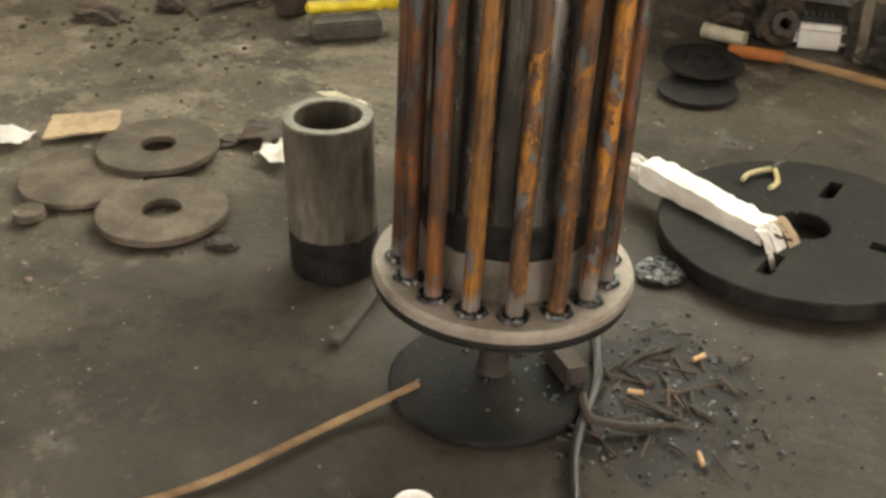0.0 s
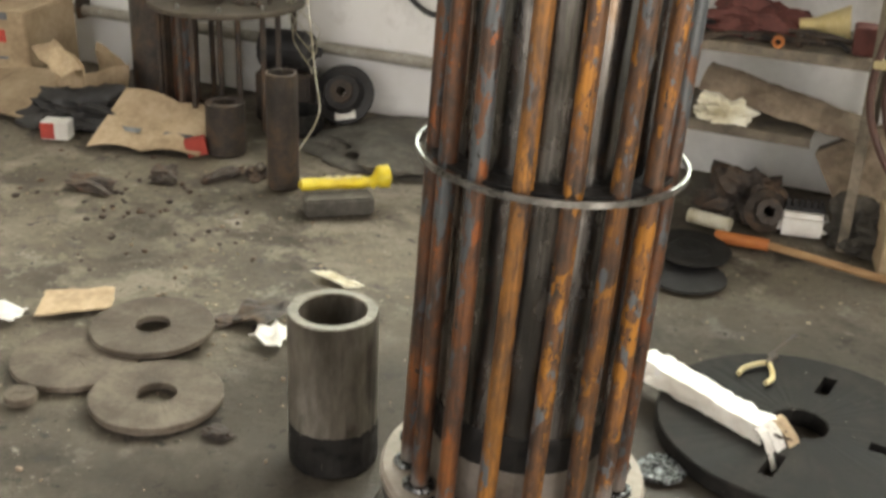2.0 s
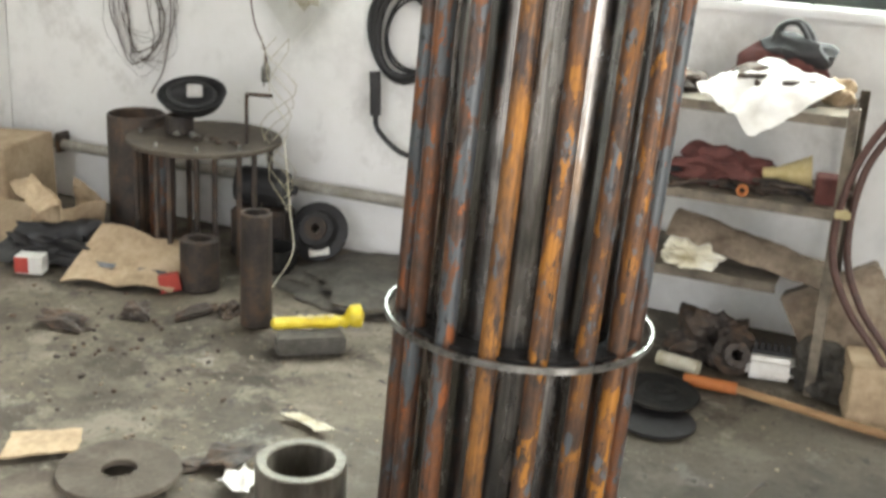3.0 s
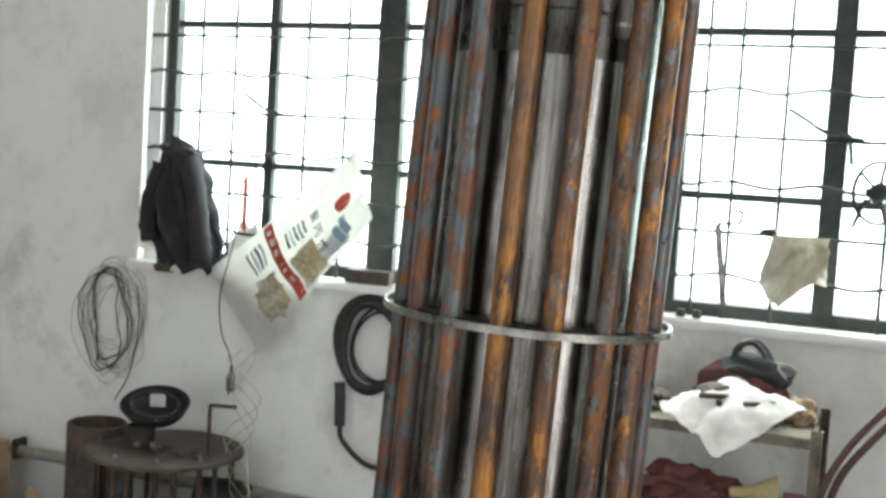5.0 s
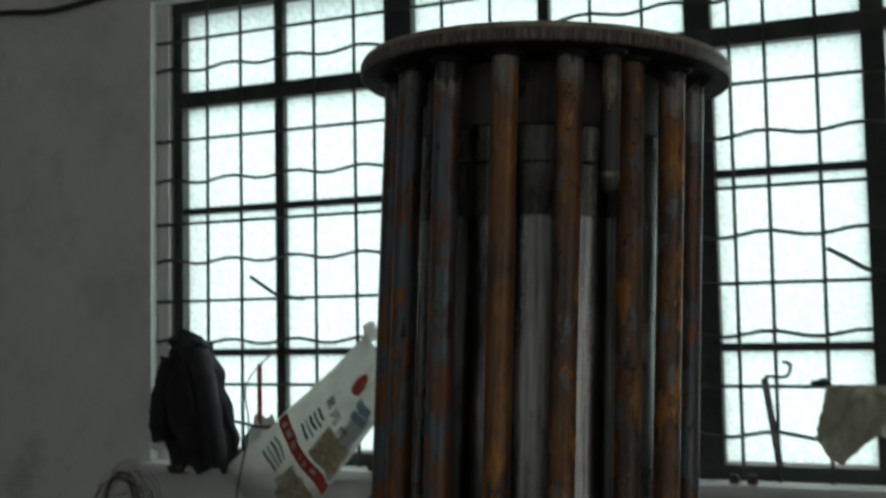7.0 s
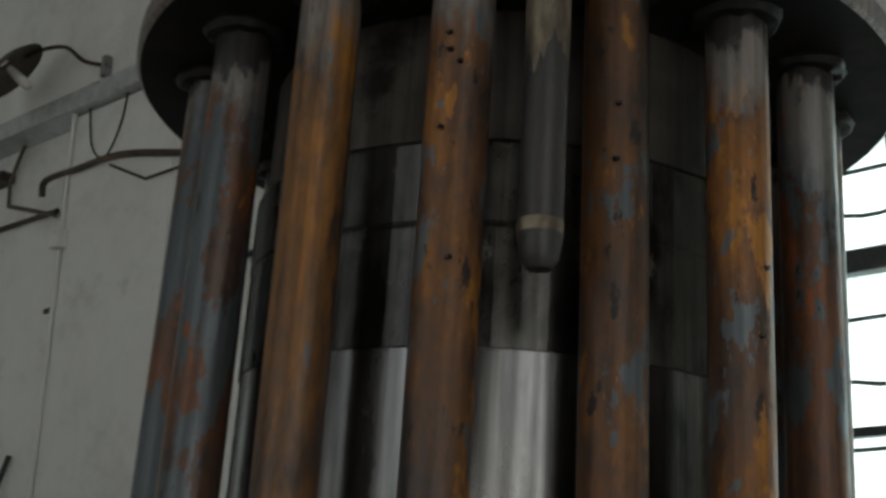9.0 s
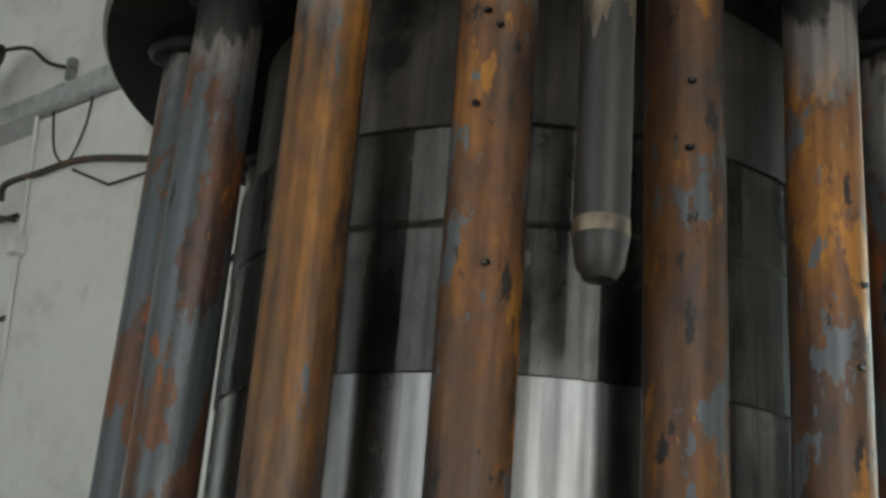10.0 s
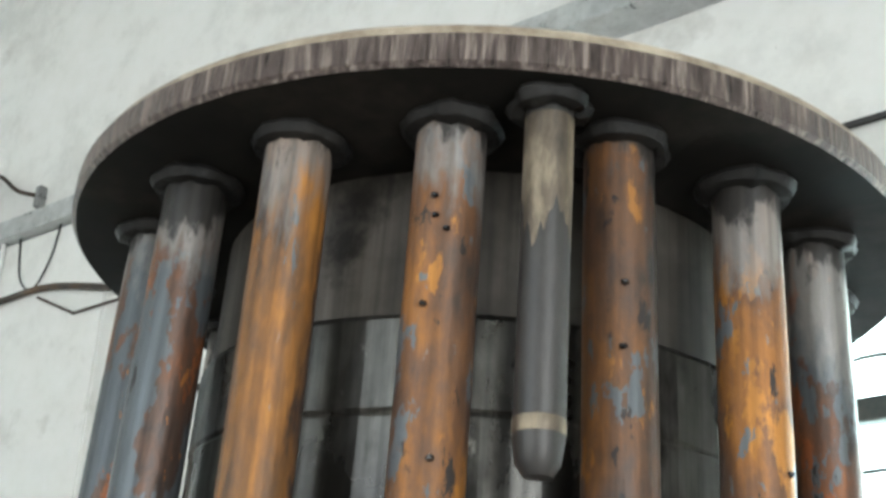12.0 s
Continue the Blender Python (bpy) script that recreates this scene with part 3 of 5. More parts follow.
def plate(r, z0, z1, hole=0.0, seed=1):
    b = 0.0025
    inner = max(hole, 0.001)
    zm = z0 + 0.66 * (z1 - z0)
    bm = lathe([(inner, z0), (r - b, z0), (r, z0 + b), (r, zm), (r - 0.002, zm + 0.0015), (r - 0.003, z1 - b), (r - 0.003 - b, z1), (inner, z1)], 120, True, 0.00015, seed)
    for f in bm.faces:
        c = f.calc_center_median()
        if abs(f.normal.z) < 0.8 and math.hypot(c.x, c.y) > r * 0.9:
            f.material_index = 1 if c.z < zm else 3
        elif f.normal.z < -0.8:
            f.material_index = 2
    return bm


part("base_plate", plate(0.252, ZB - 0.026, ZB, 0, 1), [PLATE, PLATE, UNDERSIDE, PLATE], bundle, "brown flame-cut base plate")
part("backing_plate", plate(0.249, ZB - 0.046, ZB - 0.030, 0, 2), [SOOT, SOOT, SOOT, SOOT], bundle, "sooty second plate under the base plate")
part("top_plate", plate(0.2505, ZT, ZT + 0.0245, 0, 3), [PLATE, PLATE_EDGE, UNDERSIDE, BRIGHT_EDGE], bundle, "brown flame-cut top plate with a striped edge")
part("stub_pipe", lathe([(0.022, 0.016), (0.034, 0.016), (0.030, 0.04), (0.030, ZB - 0.046), (0.022, ZB - 0.046)], 32, True, 0.0006), IRON, bundle, "short brown stub pipe carrying the bundle", smooth=True)

RC, SEAM, NECK_Z = 0.162, 1.920, 2.034
core = part("core_drum", lathe([(RC, ZB + 0.001)] + [(RC + (0.0010 if i % 5 == 0 else 0), ZB + 0.10 + 0.08 * i) for i in range(19)] + [(RC, SEAM), (RC - 0.01, SEAM), (RC - 0.01, ZB + 0.001)], 72, True, 0.0002, 5), CORE, bundle, "inner drum of bare shiny steel", smooth=True)
part("drum_foot", lathe([(RC + 0.001, ZB + 0.002), (RC + 0.0022, ZB + 0.003), (RC + 0.0022, ZB + 0.088), (RC + 0.001, ZB + 0.09)], 72, True, 0.0004, 6), PLATE, core, "pale beige band at the foot of the drum")
part("soot_band", lathe([(RC + 0.001, ZB + 0.091), (RC + 0.0022, ZB + 0.093), (RC + 0.0022, ZB + 0.158), (RC + 0.001, ZB + 0.162)], 72, True, 0.0006, 6), SOOT, core, "sooty band round the drum")
part("drum_collar", lathe([(RC + 0.0010, SEAM + 0.0004), (RC + 0.0010, 1.984), (RC + 0.0004, 1.986), (RC + 0.0015, 1.988), (RC + 0.0015, NECK_Z - 0.003), (RC, NECK_Z), (RC - 0.01, NECK_Z), (RC - 0.01, SEAM + 0.0004)], 72, True, 0.0003, 8), COLLAR, bundle, "dark mottled collar on top of the drum", smooth=False)
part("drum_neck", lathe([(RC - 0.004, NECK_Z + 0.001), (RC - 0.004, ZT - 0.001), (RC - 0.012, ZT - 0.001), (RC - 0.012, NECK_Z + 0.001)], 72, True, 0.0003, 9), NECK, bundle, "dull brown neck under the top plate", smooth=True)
for z in (0.907, 1.520):
    part("baffle_ring", lathe([(RC + 0.001, z - 0.004), (0.207, z - 0.004), (0.208, z - 0.003), (0.208, z + 0.003), (0.207, z + 0.004), (RC + 0.001, z + 0.004)], 96, True, 0.0003, 12), SOOT, bundle, "dark baffle ring threaded by the tubes")

rnd = random.Random(11)


def tube_mesh(seed, r=0.0165, z0=ZB, z1=ZT):
    n = 26
    r0 = random.Random(seed)
    bend = [r0.uniform(-0.0015, 0.0015) for _ in range(4)]
    pts = []
    for i in range(n + 1):
        t = i / n
        s = math.sin(math.pi * t)
        pts.append((bend[0] * s + bend[2] * math.sin(2 * math.pi * t), bend[1] * s + bend[3] * math.sin(2 * math.pi * t), (z1 - z0) * t))
    bm = rod(pts, r, 22)
    return bm


def bead(seed, r=0.0195, fat=0.0055):
    """A lumpy ring of weld."""
    r0 = random.Random(seed)
    bm = bmesh.new()
    steps, sides, rings = 36, 7, []
    for i in range(steps):
        a = 2 * math.pi * i / steps
        k = fat * (1 + 0.55 * noise.noise(Vector((2.2 * math.cos(a), 2.2 * math.sin(a), 5.3 * seed))) + r0.uniform(-0.10, 0.10))
        rings.append([bm.verts.new(((r + k * math.cos(2 * math.pi * s / sides)) * math.cos(a), (r + k * math.cos(2 * math.pi * s / sides)) * math.sin(a), 0.8 * k * math.sin(2 * math.pi * s / sides))) for s in range(sides)])
    for i in range(steps):
        p, q = rings[i], rings[(i + 1) % steps]
        for s in range(sides):
            bm.faces.new((p[s], q[s], q[(s + 1) % sides], p[(s + 1) % sides]))
    return bm


bead_meshes = [mesh_of("weld_bead", bead(i, 0.0215, 0.0092), WELD, True) for i in range(4)] + [mesh_of("weld_bead", bead(i + 7, 0.0185, 0.0062), SOOT, True) for i in range(4)]
for i in range(TUBES):
    a = radians(6.3 + 360.0 / TUBES * i + rnd.uniform(-0.5, 0.5))
    x, y = RT * math.sin(a), -RT * math.cos(a)
    bm = tube_mesh(i)
    steel = DARKRUST if i in (4, 6, 9, 13, 14, 15) else ORANGERUST if i in (0, 10) else RUST
    t = part("tube", bm, steel, bundle, "", Matrix.Translation((x, y, ZB)), True)
    for z in (0.003, ZT - ZB - 0.003):
        b = new("weld_bead", bead_meshes[i % 4 + (4 if z > 1 else 0)])
        b.parent = t
        b.matrix_basis = Matrix.Translation((0, 0, z)) @ Matrix.Rotation(i * 1.3, 4, "Z")
# the short capped tube that hangs from the top plate
a = radians(40.7)
L = 0.171
st = part("short_tube", lathe([(0.001, 0), (0.006, 0.001), (0.0092, 0.006), (0.0107, 0.016), (0.0107, L), (0.001, L)], 28, True), SHORTTUBE, bundle, "short dark tube with a rounded closed end", Matrix.Translation((0.224 * math.sin(a), -0.224 * math.cos(a), ZT - L)), True)
part("weld_bead", bead(9, 0.0135, 0.006), SOOT, st, "", Matrix.Translation((0, 0, L - 0.003)), True)


def scraped(steps=40, seed=5):
    """Thin ragged sleeve of bared metal round the upper end of the short tube."""
    r = random.Random(seed)
    bm = bmesh.new()
    low = [0.062 + r.uniform(-0.006, 0.006) + 0.008 * math.sin(3 * k / steps * math.tau) for k in range(steps)]
    rows = [[bm.verts.new((q * math.cos(k / steps * math.tau), q * math.sin(k / steps * math.tau), z if z else L - low[k])) for k in range(steps)]
            for q, z in ((0.01075, 0), (0.0110, L - 0.045), (0.0110, L - 0.010))]
    for lo, hi in zip(rows, rows[1:]):
        for k in range(steps):
            bm.faces.new((lo[k], lo[(k + 1) % steps], hi[(k + 1) % steps], hi[k]))
    return bm


part("bared_end", scraped(), SCRAPED, st, "pale scraped metal at the welded end", None, True)
part("end_seam", lathe([(0.0108, 0.0175), (0.0110, 0.018), (0.0110, 0.0235), (0.0108, 0.024)], 28, True), SCRAPED, st, "worn seam above the closed end", None, True)
for z, s in ((0.907, 1), (1.520, 2)):
    ring = lathe([(0.2268, -0.0056), (0.2322, -0.0056), (0.2322, 0.0056), (0.2268, 0.0056)], 96, True, 0.0005, s)
    part("hoop", ring, HOOP, bundle, "bright flat steel hoop round the tubes", Matrix.Translation((0, 0, z)) @ Matrix.Rotation(radians(0.4 * s), 4, "X"), False)
rnd2 = random.Random(4)
for k in range(9):
    a, z = radians(rnd2.choice([51.3, 51.3, 28.8, 73.8, 6.3]) + rnd2.uniform(-1.5, 1.5)), rnd2.uniform(1.92, 2.08)
    part("weld_spatter", lump(0.0021, 0.0021, 0.0016, k, 0.3, 1, False), WELD, bundle, "", Matrix.Translation((0.2155 * math.sin(a), -0.2155 * math.cos(a), z)))

# ---- on the floor round the bundle ----
solid("round_plate", plate(0.205, 0.0, 0.016, 0, 8), [BLACKPLATE, BLACKPLATE, BLACKPLATE, BLACKPLATE], "soot-black round steel plate under the tube bundle", "steel plate", Matrix.Translation((0.005, -0.028, 0)))

pipe = thing("pipe_section", "thick-walled upright section of oily grey steel pipe", "pipe", Matrix.Translation((-0.513, 0.236, 0)))
part("pipe_wall", lathe([(0.100, 0.0), (0.102, 0.003), (0.1015, 0.2), (0.1015, 0.376), (0.099, 0.380), (0.078, 0.380), (0.075, 0.376), (0.075, 0.0)], 72, True, 0.0005, 3), MACHINED, pipe, smooth=False)
part("scorched_foot", lathe([(0.1022, 0.001), (0.1028, 0.004), (0.1028, 0.092), (0.1019, 0.105)], 72, True, 0.0009, 4), SOOT, pipe, "scorched black lower end")


def flat_disc(label, x, y, z, r, hole, thick, turn=(0, 0), seed=0):
    b = 0.002
    if hole:
        prof = [(hole, 0), (r - b, 0), (r, b), (r, thick - b), (r - b, thick), (hole + b, thick), (hole, thick - b)]
    else:
        prof = [(0.001, 0), (r - b, 0), (r, b), (r, thick - b), (r - b, thick), (0.001, thick)]
    return solid("steel_disc", lathe(prof, 80, True, 0.0005, seed), FLATSTEEL, label, "steel disc", pose(x, y, z, turn[0], turn[1], 0), "flat discs beside the pipe section")


flat_disc("dusty solid round steel disc lying on the floor", -1.325, 0.295, 0.000, 0.168, 0, 0.016, seed=2)
flat_disc("dusty steel ring disc lying on the solid disc", -1.238, 0.505, 0.0165, 0.168, 0.048, 0.018, seed=3)
flat_disc("dusty steel ring disc with a dark centre hole", -1.020, 0.236, 0.000, 0.166, 0.050, 0.020, seed=4)
flat_disc("small solid steel offcut disc on the floor", -1.312, 0.078, 0.000, 0.040, 0, 0.022, seed=5)


def quad_sheet(a, b, c, d, z, thick, rough, seed):
    a, b, c, d = (Vector((*p, 0)) for p in (a, b, c, d))
    return sheet(lambda u, v: (a * (1 - u) * (1 - v) + b * u * (1 - v) + c * u * v + d * (1 - u) * v) + Vector((0.008 * ripple(u, v, 6, seed), 0.008 * ripple(v, u, 6, seed + 3), z + rough * (0.5 + 0.5 * ripple(u, v, 3, seed)))), 14, 10, thick)


solid("cardboard_sheet", quad_sheet((-1.585, 0.424), (-1.428, 0.564), (-1.502, 0.667), (-1.663, 0.556), 0.008, 0.006, 0.012, 3), CARTON, "pale piece of cardboard lying on the floor", "cardboard")
solid("paper_scrap", quad_sheet((-1.73, 0.30), (-1.60, 0.36), (-1.62, 0.44), (-1.76, 0.42), 0.006, 0.003, 0.03, 5), PAPER, "crumpled white paper scrap on the floor", "paper")
solid("paper_scrap", quad_sheet((-0.99, 0.60), (-0.87, 0.575), (-0.90, 0.69), (-0.965, 0.70), 0.004, 0.003, 0.04, 6), PAPER, "crumpled white paper scrap beside the pipe section", "paper")
solid("paper_scrap", quad_sheet((-1.06, 1.05), (-0.90, 1.01), (-0.86, 1.035), (-1.01, 1.08), 0.004, 0.003, 0.015, 8), OLDCLOTH, "torn white paper strip behind the pipe section", "paper")
solid("dark_rag", quad_sheet((-1.08, 0.66), (-0.98, 0.66), (-0.97, 0.80), (-1.11, 0.78), 0.004, 0.004, 0.04, 12), IRON, "dark scrap of sheet on the floor", "scrap")

# big plate with slots
bm = lathe([(0.066, 0), (0.343, 0), (0.347, 0.004), (0.347, 0.042), (0.343, 0.046), (0.069, 0.046), (0.066, 0.043)], 96, True, 0.0007, 9)
big = solid("slotted_plate", bm, BLACKPLATE, "large thick soot-black round plate with a centre hole and slots", "steel plate", Matrix.Translation((0.457, 0.818, 0)))
for k in range(4):
    cut = new("slot_cutter", mesh_of("slot_cutter", box(0.165, 0.265, -0.018, 0.018, -0.02, 0.08), BLACKPLATE))
    cut.matrix_basis = Matrix.Translation((0.457, 0.818, 0)) @ Matrix.Rotation(radians(90 * k - 8), 4, "Z")
    mod = big.modifiers.new("slot", "BOOLEAN")
    mod.object, mod.operation, mod.solver = cut, "DIFFERENCE", "EXACT"
bpy.context.view_layer.update()
dg = bpy.context.evaluated_depsgraph_get()
cut_mesh = bpy.data.meshes.new_from_object(big.evaluated_get(dg))
big.modifiers.clear()
big.data = cut_mesh
for ob in [o for o in scene.objects if o.name.startswith("slot_cutter")]:
    bpy.data.objects.remove(ob)

# electrode packet on the plate
pk = thing("electrode_packet", "torn white paper packet of welding electrodes lying on the slotted plate", "welding rods", pose(0.05, 0.874, 0.048, 0, 3, -25.4))


def packet(u, v):
    a = 2 * math.pi * v
    c, s = math.cos(a), math.sin(a)
    w, h = 0.035, 0.029
    k = 1 / max(abs(c), abs(s)) ** 0.75
    end = 1 + 0.25 * max(0, u - 0.82) / 0.18 * ripple(v, u, 9, 2)
    return Vector((0.39 * u + 0.012 * ripple(c, s, 3, 1) * (u > 0.9), w * c * k * end + 0.007 * ripple(u * 2, v, 9, 4), 0.031 + h * s * k * end + 0.006 * ripple(u * 2, v, 7, 7)))


part("paper_wrap", sheet(packet, 26, 32, 0.002), PAPER, pk, smooth=True)
part("wrap_end", lump(0.05, 0.036, 0.03, 4, 0.5, 3), PAPER, pk, "twisted plastic end of the packet", pose(-0.03, 0, 0.004, 0, 0, 10))
r3 = random.Random(5)
for i in range(22):
    y, z = r3.uniform(-0.026, 0.026), r3.uniform(0.008, 0.052)
    part("electrode", rod([(0.34, y, z), (0.405 + r3.uniform(0, 0.035), y + r3.uniform(-0.004, 0.004), z)], 0.0026, 6), IRON, pk)
for i, (y, tilt) in enumerate(((0.03, 20), (-0.01, -15), (-0.035, 30))):
    part("paper_flap", sheet(lambda u, v: Vector((0.375 + 0.07 * u, y + 0.04 * (v - 0.5), 0.065 - 0.05 * u * u * (1 + i * 0.3) + 0.008 * ripple(u, v, 5, i))), 6, 5, 0.0015), PAPER if i else CARTON, pk)

pl = thing("pliers", "pair of pliers with worn yellow handles", "pliers", pose(0.325, 1.02, 0.052, 0, 0, -12))
part("jaws", rod(smooth_path([(0, 0.03, 0.008), (0, 0.06, 0.01), (0.004, 0.085, 0.01)]), 0.008, 8), IRON, pl)
for s in (-1, 1):
    part("handle", rod(smooth_path([(0, 0.04, 0.008), (0.022 * s, 0.01, 0.008), (0.04 * s, -0.03, 0.007), (0.037 * s, -0.065, 0.007)]), 0.007, 8), OCHRE, pl, "worn yellow plastic handle")
solid("steel_rod", rod([(0.325, 1.10, 0.056), (0.365, 1.30, 0.035), (0.372, 1.36, 0.005)], 0.003, 6), IRON, "thin steel rod leaning on the slotted plate", "rod")

slag = solid("slag_plate", lathe([(0.001, 0), (0.056, 0), (0.060, 0.006), (0.054, 0.012), (0.04, 0.014), (0.02, 0.013), (0.001, 0.014)], 40, True, 0.0022, 6), SLAG, "small round plate crusted with glassy weld slag", "steel plate", Matrix.Translation((0.192, 0.528, 0)))


def strip(points, width, thick, seed):
    """A flat lath along a path."""
    bm = bmesh.new()
    pts = smooth_path(points, 10)
    prev = None
    for i, p in enumerate(pts):
        d = (pts[min(i + 1, len(pts) - 1)] - pts[max(i - 1, 0)]).normalized()
        s = Vector((-d.y, d.x, 0)).normalized() * width * (0.5 + 0.08 * ripple(i, seed, 0.7, seed))
        q = [bm.verts.new(p + s), bm.verts.new(p - s), bm.verts.new(p - s + Vector((0, 0, thick))), bm.verts.new(p + s + Vector((0, 0, thick)))]
        if prev:
            for a in range(4):
                bm.faces.new((prev[a], prev[(a + 1) % 4], q[(a + 1) % 4], q[a]))
        else:
            bm.faces.new(q)
        prev = q
    bm.faces.new(prev[::-1])
    bmesh.ops.recalc_face_normals(bm, faces=bm.faces)
    return bm


solid("wooden_lath", strip([(-0.11, -0.12, 0.019), (-0.20, -0.27, 0.006), (-0.30, -0.465, 0.001), (-0.36, -0.56, 0.0), (-0.44, -0.66, 0.0)], 0.015, 0.007, 2), WOOD, "thin splintered wooden lath, burnt at one end", "wood strip")
solid("wooden_offcut", strip([(-0.358, 0.16, 0.001), (-0.35, 0.06, 0.0), (-0.343, -0.05, 0.0)], 0.024, 0.012, 5), ASH, "dark weathered wood offcut on the floor", "wood strip")
solid("steel_block", box(-0.055, 0.055, -0.024, 0.024, 0, 0.045, 0.004), IRON, "dark rectangular steel block on the black plate", "steel block", pose(0.135, 0.055, 0.0165, 0, 0, -42))
solid("cable_lead", rod(smooth_path([(0.15, 0.20, 0.012), (0.20, 0.07, 0.012), (0.215, -0.02, 0.014), (0.225, -0.10, 0.012), (0.25, -0.2, 0.012), (0.31, -0.36, 0.012), (0.36, -0.62, 0.012)], 8), 0.011, 8), CABLE, "black welding lead lying along the floor", "cable", smooth=True)
solid("cable_lead", rod(smooth_path([(0.20, -0.02, 0.03), (0.235, -0.07, 0.024), (0.30, -0.05, 0.012), (0.36, -0.02, 0.010)], 8), 0.009, 8), IRON, "stiff dark clamp lead beside the plate", "cable", smooth=True)
solid("paper_cup", lathe([(0.028, 0), (0.036, 0.05), (0.038, 0.052), (0.036, 0.053), (0.034, 0.05), (0.026, 0.003)], 32, True, 0.0004), PAPER, "white paper cup standing on the floor", "cup", Matrix.Translation((0.052, -0.455, 0)))

# electrode stubs and slag crumbs
r4 = random.Random(21)
for i in range(46):
    x, y = r4.gauss(0.31, 0.08), r4.gauss(0.10, 0.10)
    if math.hypot(x, y + 0.03) < 0.215:
        continue
    a, n = r4.uniform(0, math.pi), r4.uniform(0.03, 0.12)
    solid("electrode_stub", rod([(-n / 2, 0, 0.0035), (n / 2, 0, 0.0035)], 0.0028, 6), IRON, "burnt welding electrode stub on the floor", "rod", pose(x, y, r4.uniform(-0.003, 0.004), 0, 0, math.degrees(a)), "electrode stubs")
for x, y, t in ((0.282, 0.069, 15), (0.365, 0.238, 60), (0.452, -0.068, -60)):
    solid("rod_end", rod([(-0.016, 0, 0.005), (0.016, 0, 0.005)], 0.005, 8), COPPER, "bright bare end of a welding rod", "rod", pose(x, y, 0, 0, 0, t), "bright rod ends")


def crumbs(count, cx, cy, sx, sy, size, seed, avoid=None, base=0.0):
    r0 = random.Random(seed)
    bm = bmesh.new()
    for _ in range(count):
        x, y = (r0.gauss(cx, sx), r0.gauss(cy, sy))
        if avoid and avoid(x, y):
            continue
        s = size * r0.uniform(0.35, 1.3) ** 2
        vs = bmesh.ops.create_icosphere(bm, subdivisions=1, radius=1)["verts"]
        k = (s * r0.uniform(0.6, 1.5), s * r0.uniform(0.6, 1.5), s * r0.uniform(0.4, 0.8))
        for v in vs:
            v.co = Vector((x + v.co.x * k[0] * r0.uniform(0.8, 1.2), y + v.co.y * k[1], base + floor_z(x, y) + k[2] * 0.6 + v.co.z * k[2]))
    return bm


near_plate = lambda x, y: math.hypot(x - 0.005, y + 0.028) < 0.21
def soot(u, v):
    a, r = 2 * math.pi * u, v * (0.20 + 0.06 * ripple(math.cos(2 * math.pi * u), math.sin(2 * math.pi * u), 2.1, 3))
    x, y = 0.33 + r * math.cos(a), 0.07 + 1.1 * r * math.sin(a)
    return Vector((x, y, floor_z(x, y) + 0.0035 * (1 - v * v) + 0.0015 * ripple(x, y, 40, 2) * (1 - v)))


solid("soot_dust", sheet(soot, 48, 14, 0.001), SOOTDUST, "dark soot and slag dust spread on the floor", "soot", kind="stuff")
solid("slag_crumbs", crumbs(760, 0.33, 0.06, 0.12, 0.14, 0.0042, 31, near_plate), SLAG, "glittering crumbs of weld slag on the floor", "slag", kind="stuff")
solid("slag_crumbs", crumbs(130, 0.02, 0.06, 0.10, 0.06, 0.006, 32, lambda x, y: not (math.hypot(x - 0.005, y + 0.028) < 0.195 and math.hypot(x, y) > 0.045), 0.019), SLAG, "glittering slag crumbs on the black plate", "slag", kind="stuff")
solid("slag_crumbs", crumbs(60, 0.02, -0.10, 0.10, 0.05, 0.0035, 34, lambda x, y: not math.hypot(x - 0.005, y + 0.028) < 0.195, 0.019), SLAG, "fine slag crumbs on the black plate", "slag", kind="stuff")
solid("floor_grit", crumbs(700, -0.9, 1.0, 0.9, 0.75, 0.0045, 35, lambda x, y: not (-3 < x < 2 and -1.5 < y < 2.5)), DRIFT, "grit and crumbs of dirt strewn on the floor", "grit", kind="stuff")
solid("floor_grit", crumbs(150, -1.95, 1.35, 0.4, 0.28, 0.007, 36), IRON, "dark scraps and flakes strewn on the floor", "grit", kind="stuff")
for i, (x, y, sx, sy, sz) in enumerate(((-2.13, 1.30, 0.09, 0.05, 0.03), (-1.95, 1.50, 0.05, 0.05, 0.035), (-1.78, 1.64, 0.10, 0.03, 0.02), (-1.68, 1.70, 0.06, 0.04, 0.03), (-0.90, 0.26, 0.025, 0.015, 0.012), (-0.80, 0.18, 0.04, 0.02, 0.012), (-1.12, 0.66, 0.05, 0.03, 0.012))):
    solid("iron_scrap", lump(sx, sy, sz, i + 3, 0.7, 3), IRON, "dark rusty scrap of iron on the floor", "scrap", pose(x, y, -0.006, 0, 0, 37 * i), "iron scraps")

# yellow packet on a dark block
solid("dark_block", box(-0.12, 0.12, -0.045, 0.045, 0, 0.062, 0.008), ASH, "dark dirty block lying on the floor", "block", pose(-1.235, 1.535, 0, 0, 0, 38))
ypk = thing("yellow_packet", "yellow plastic packet with printed bars resting on a dark block", "packet", pose(-1.245, 1.60, 0.060, 0, 0, 36))


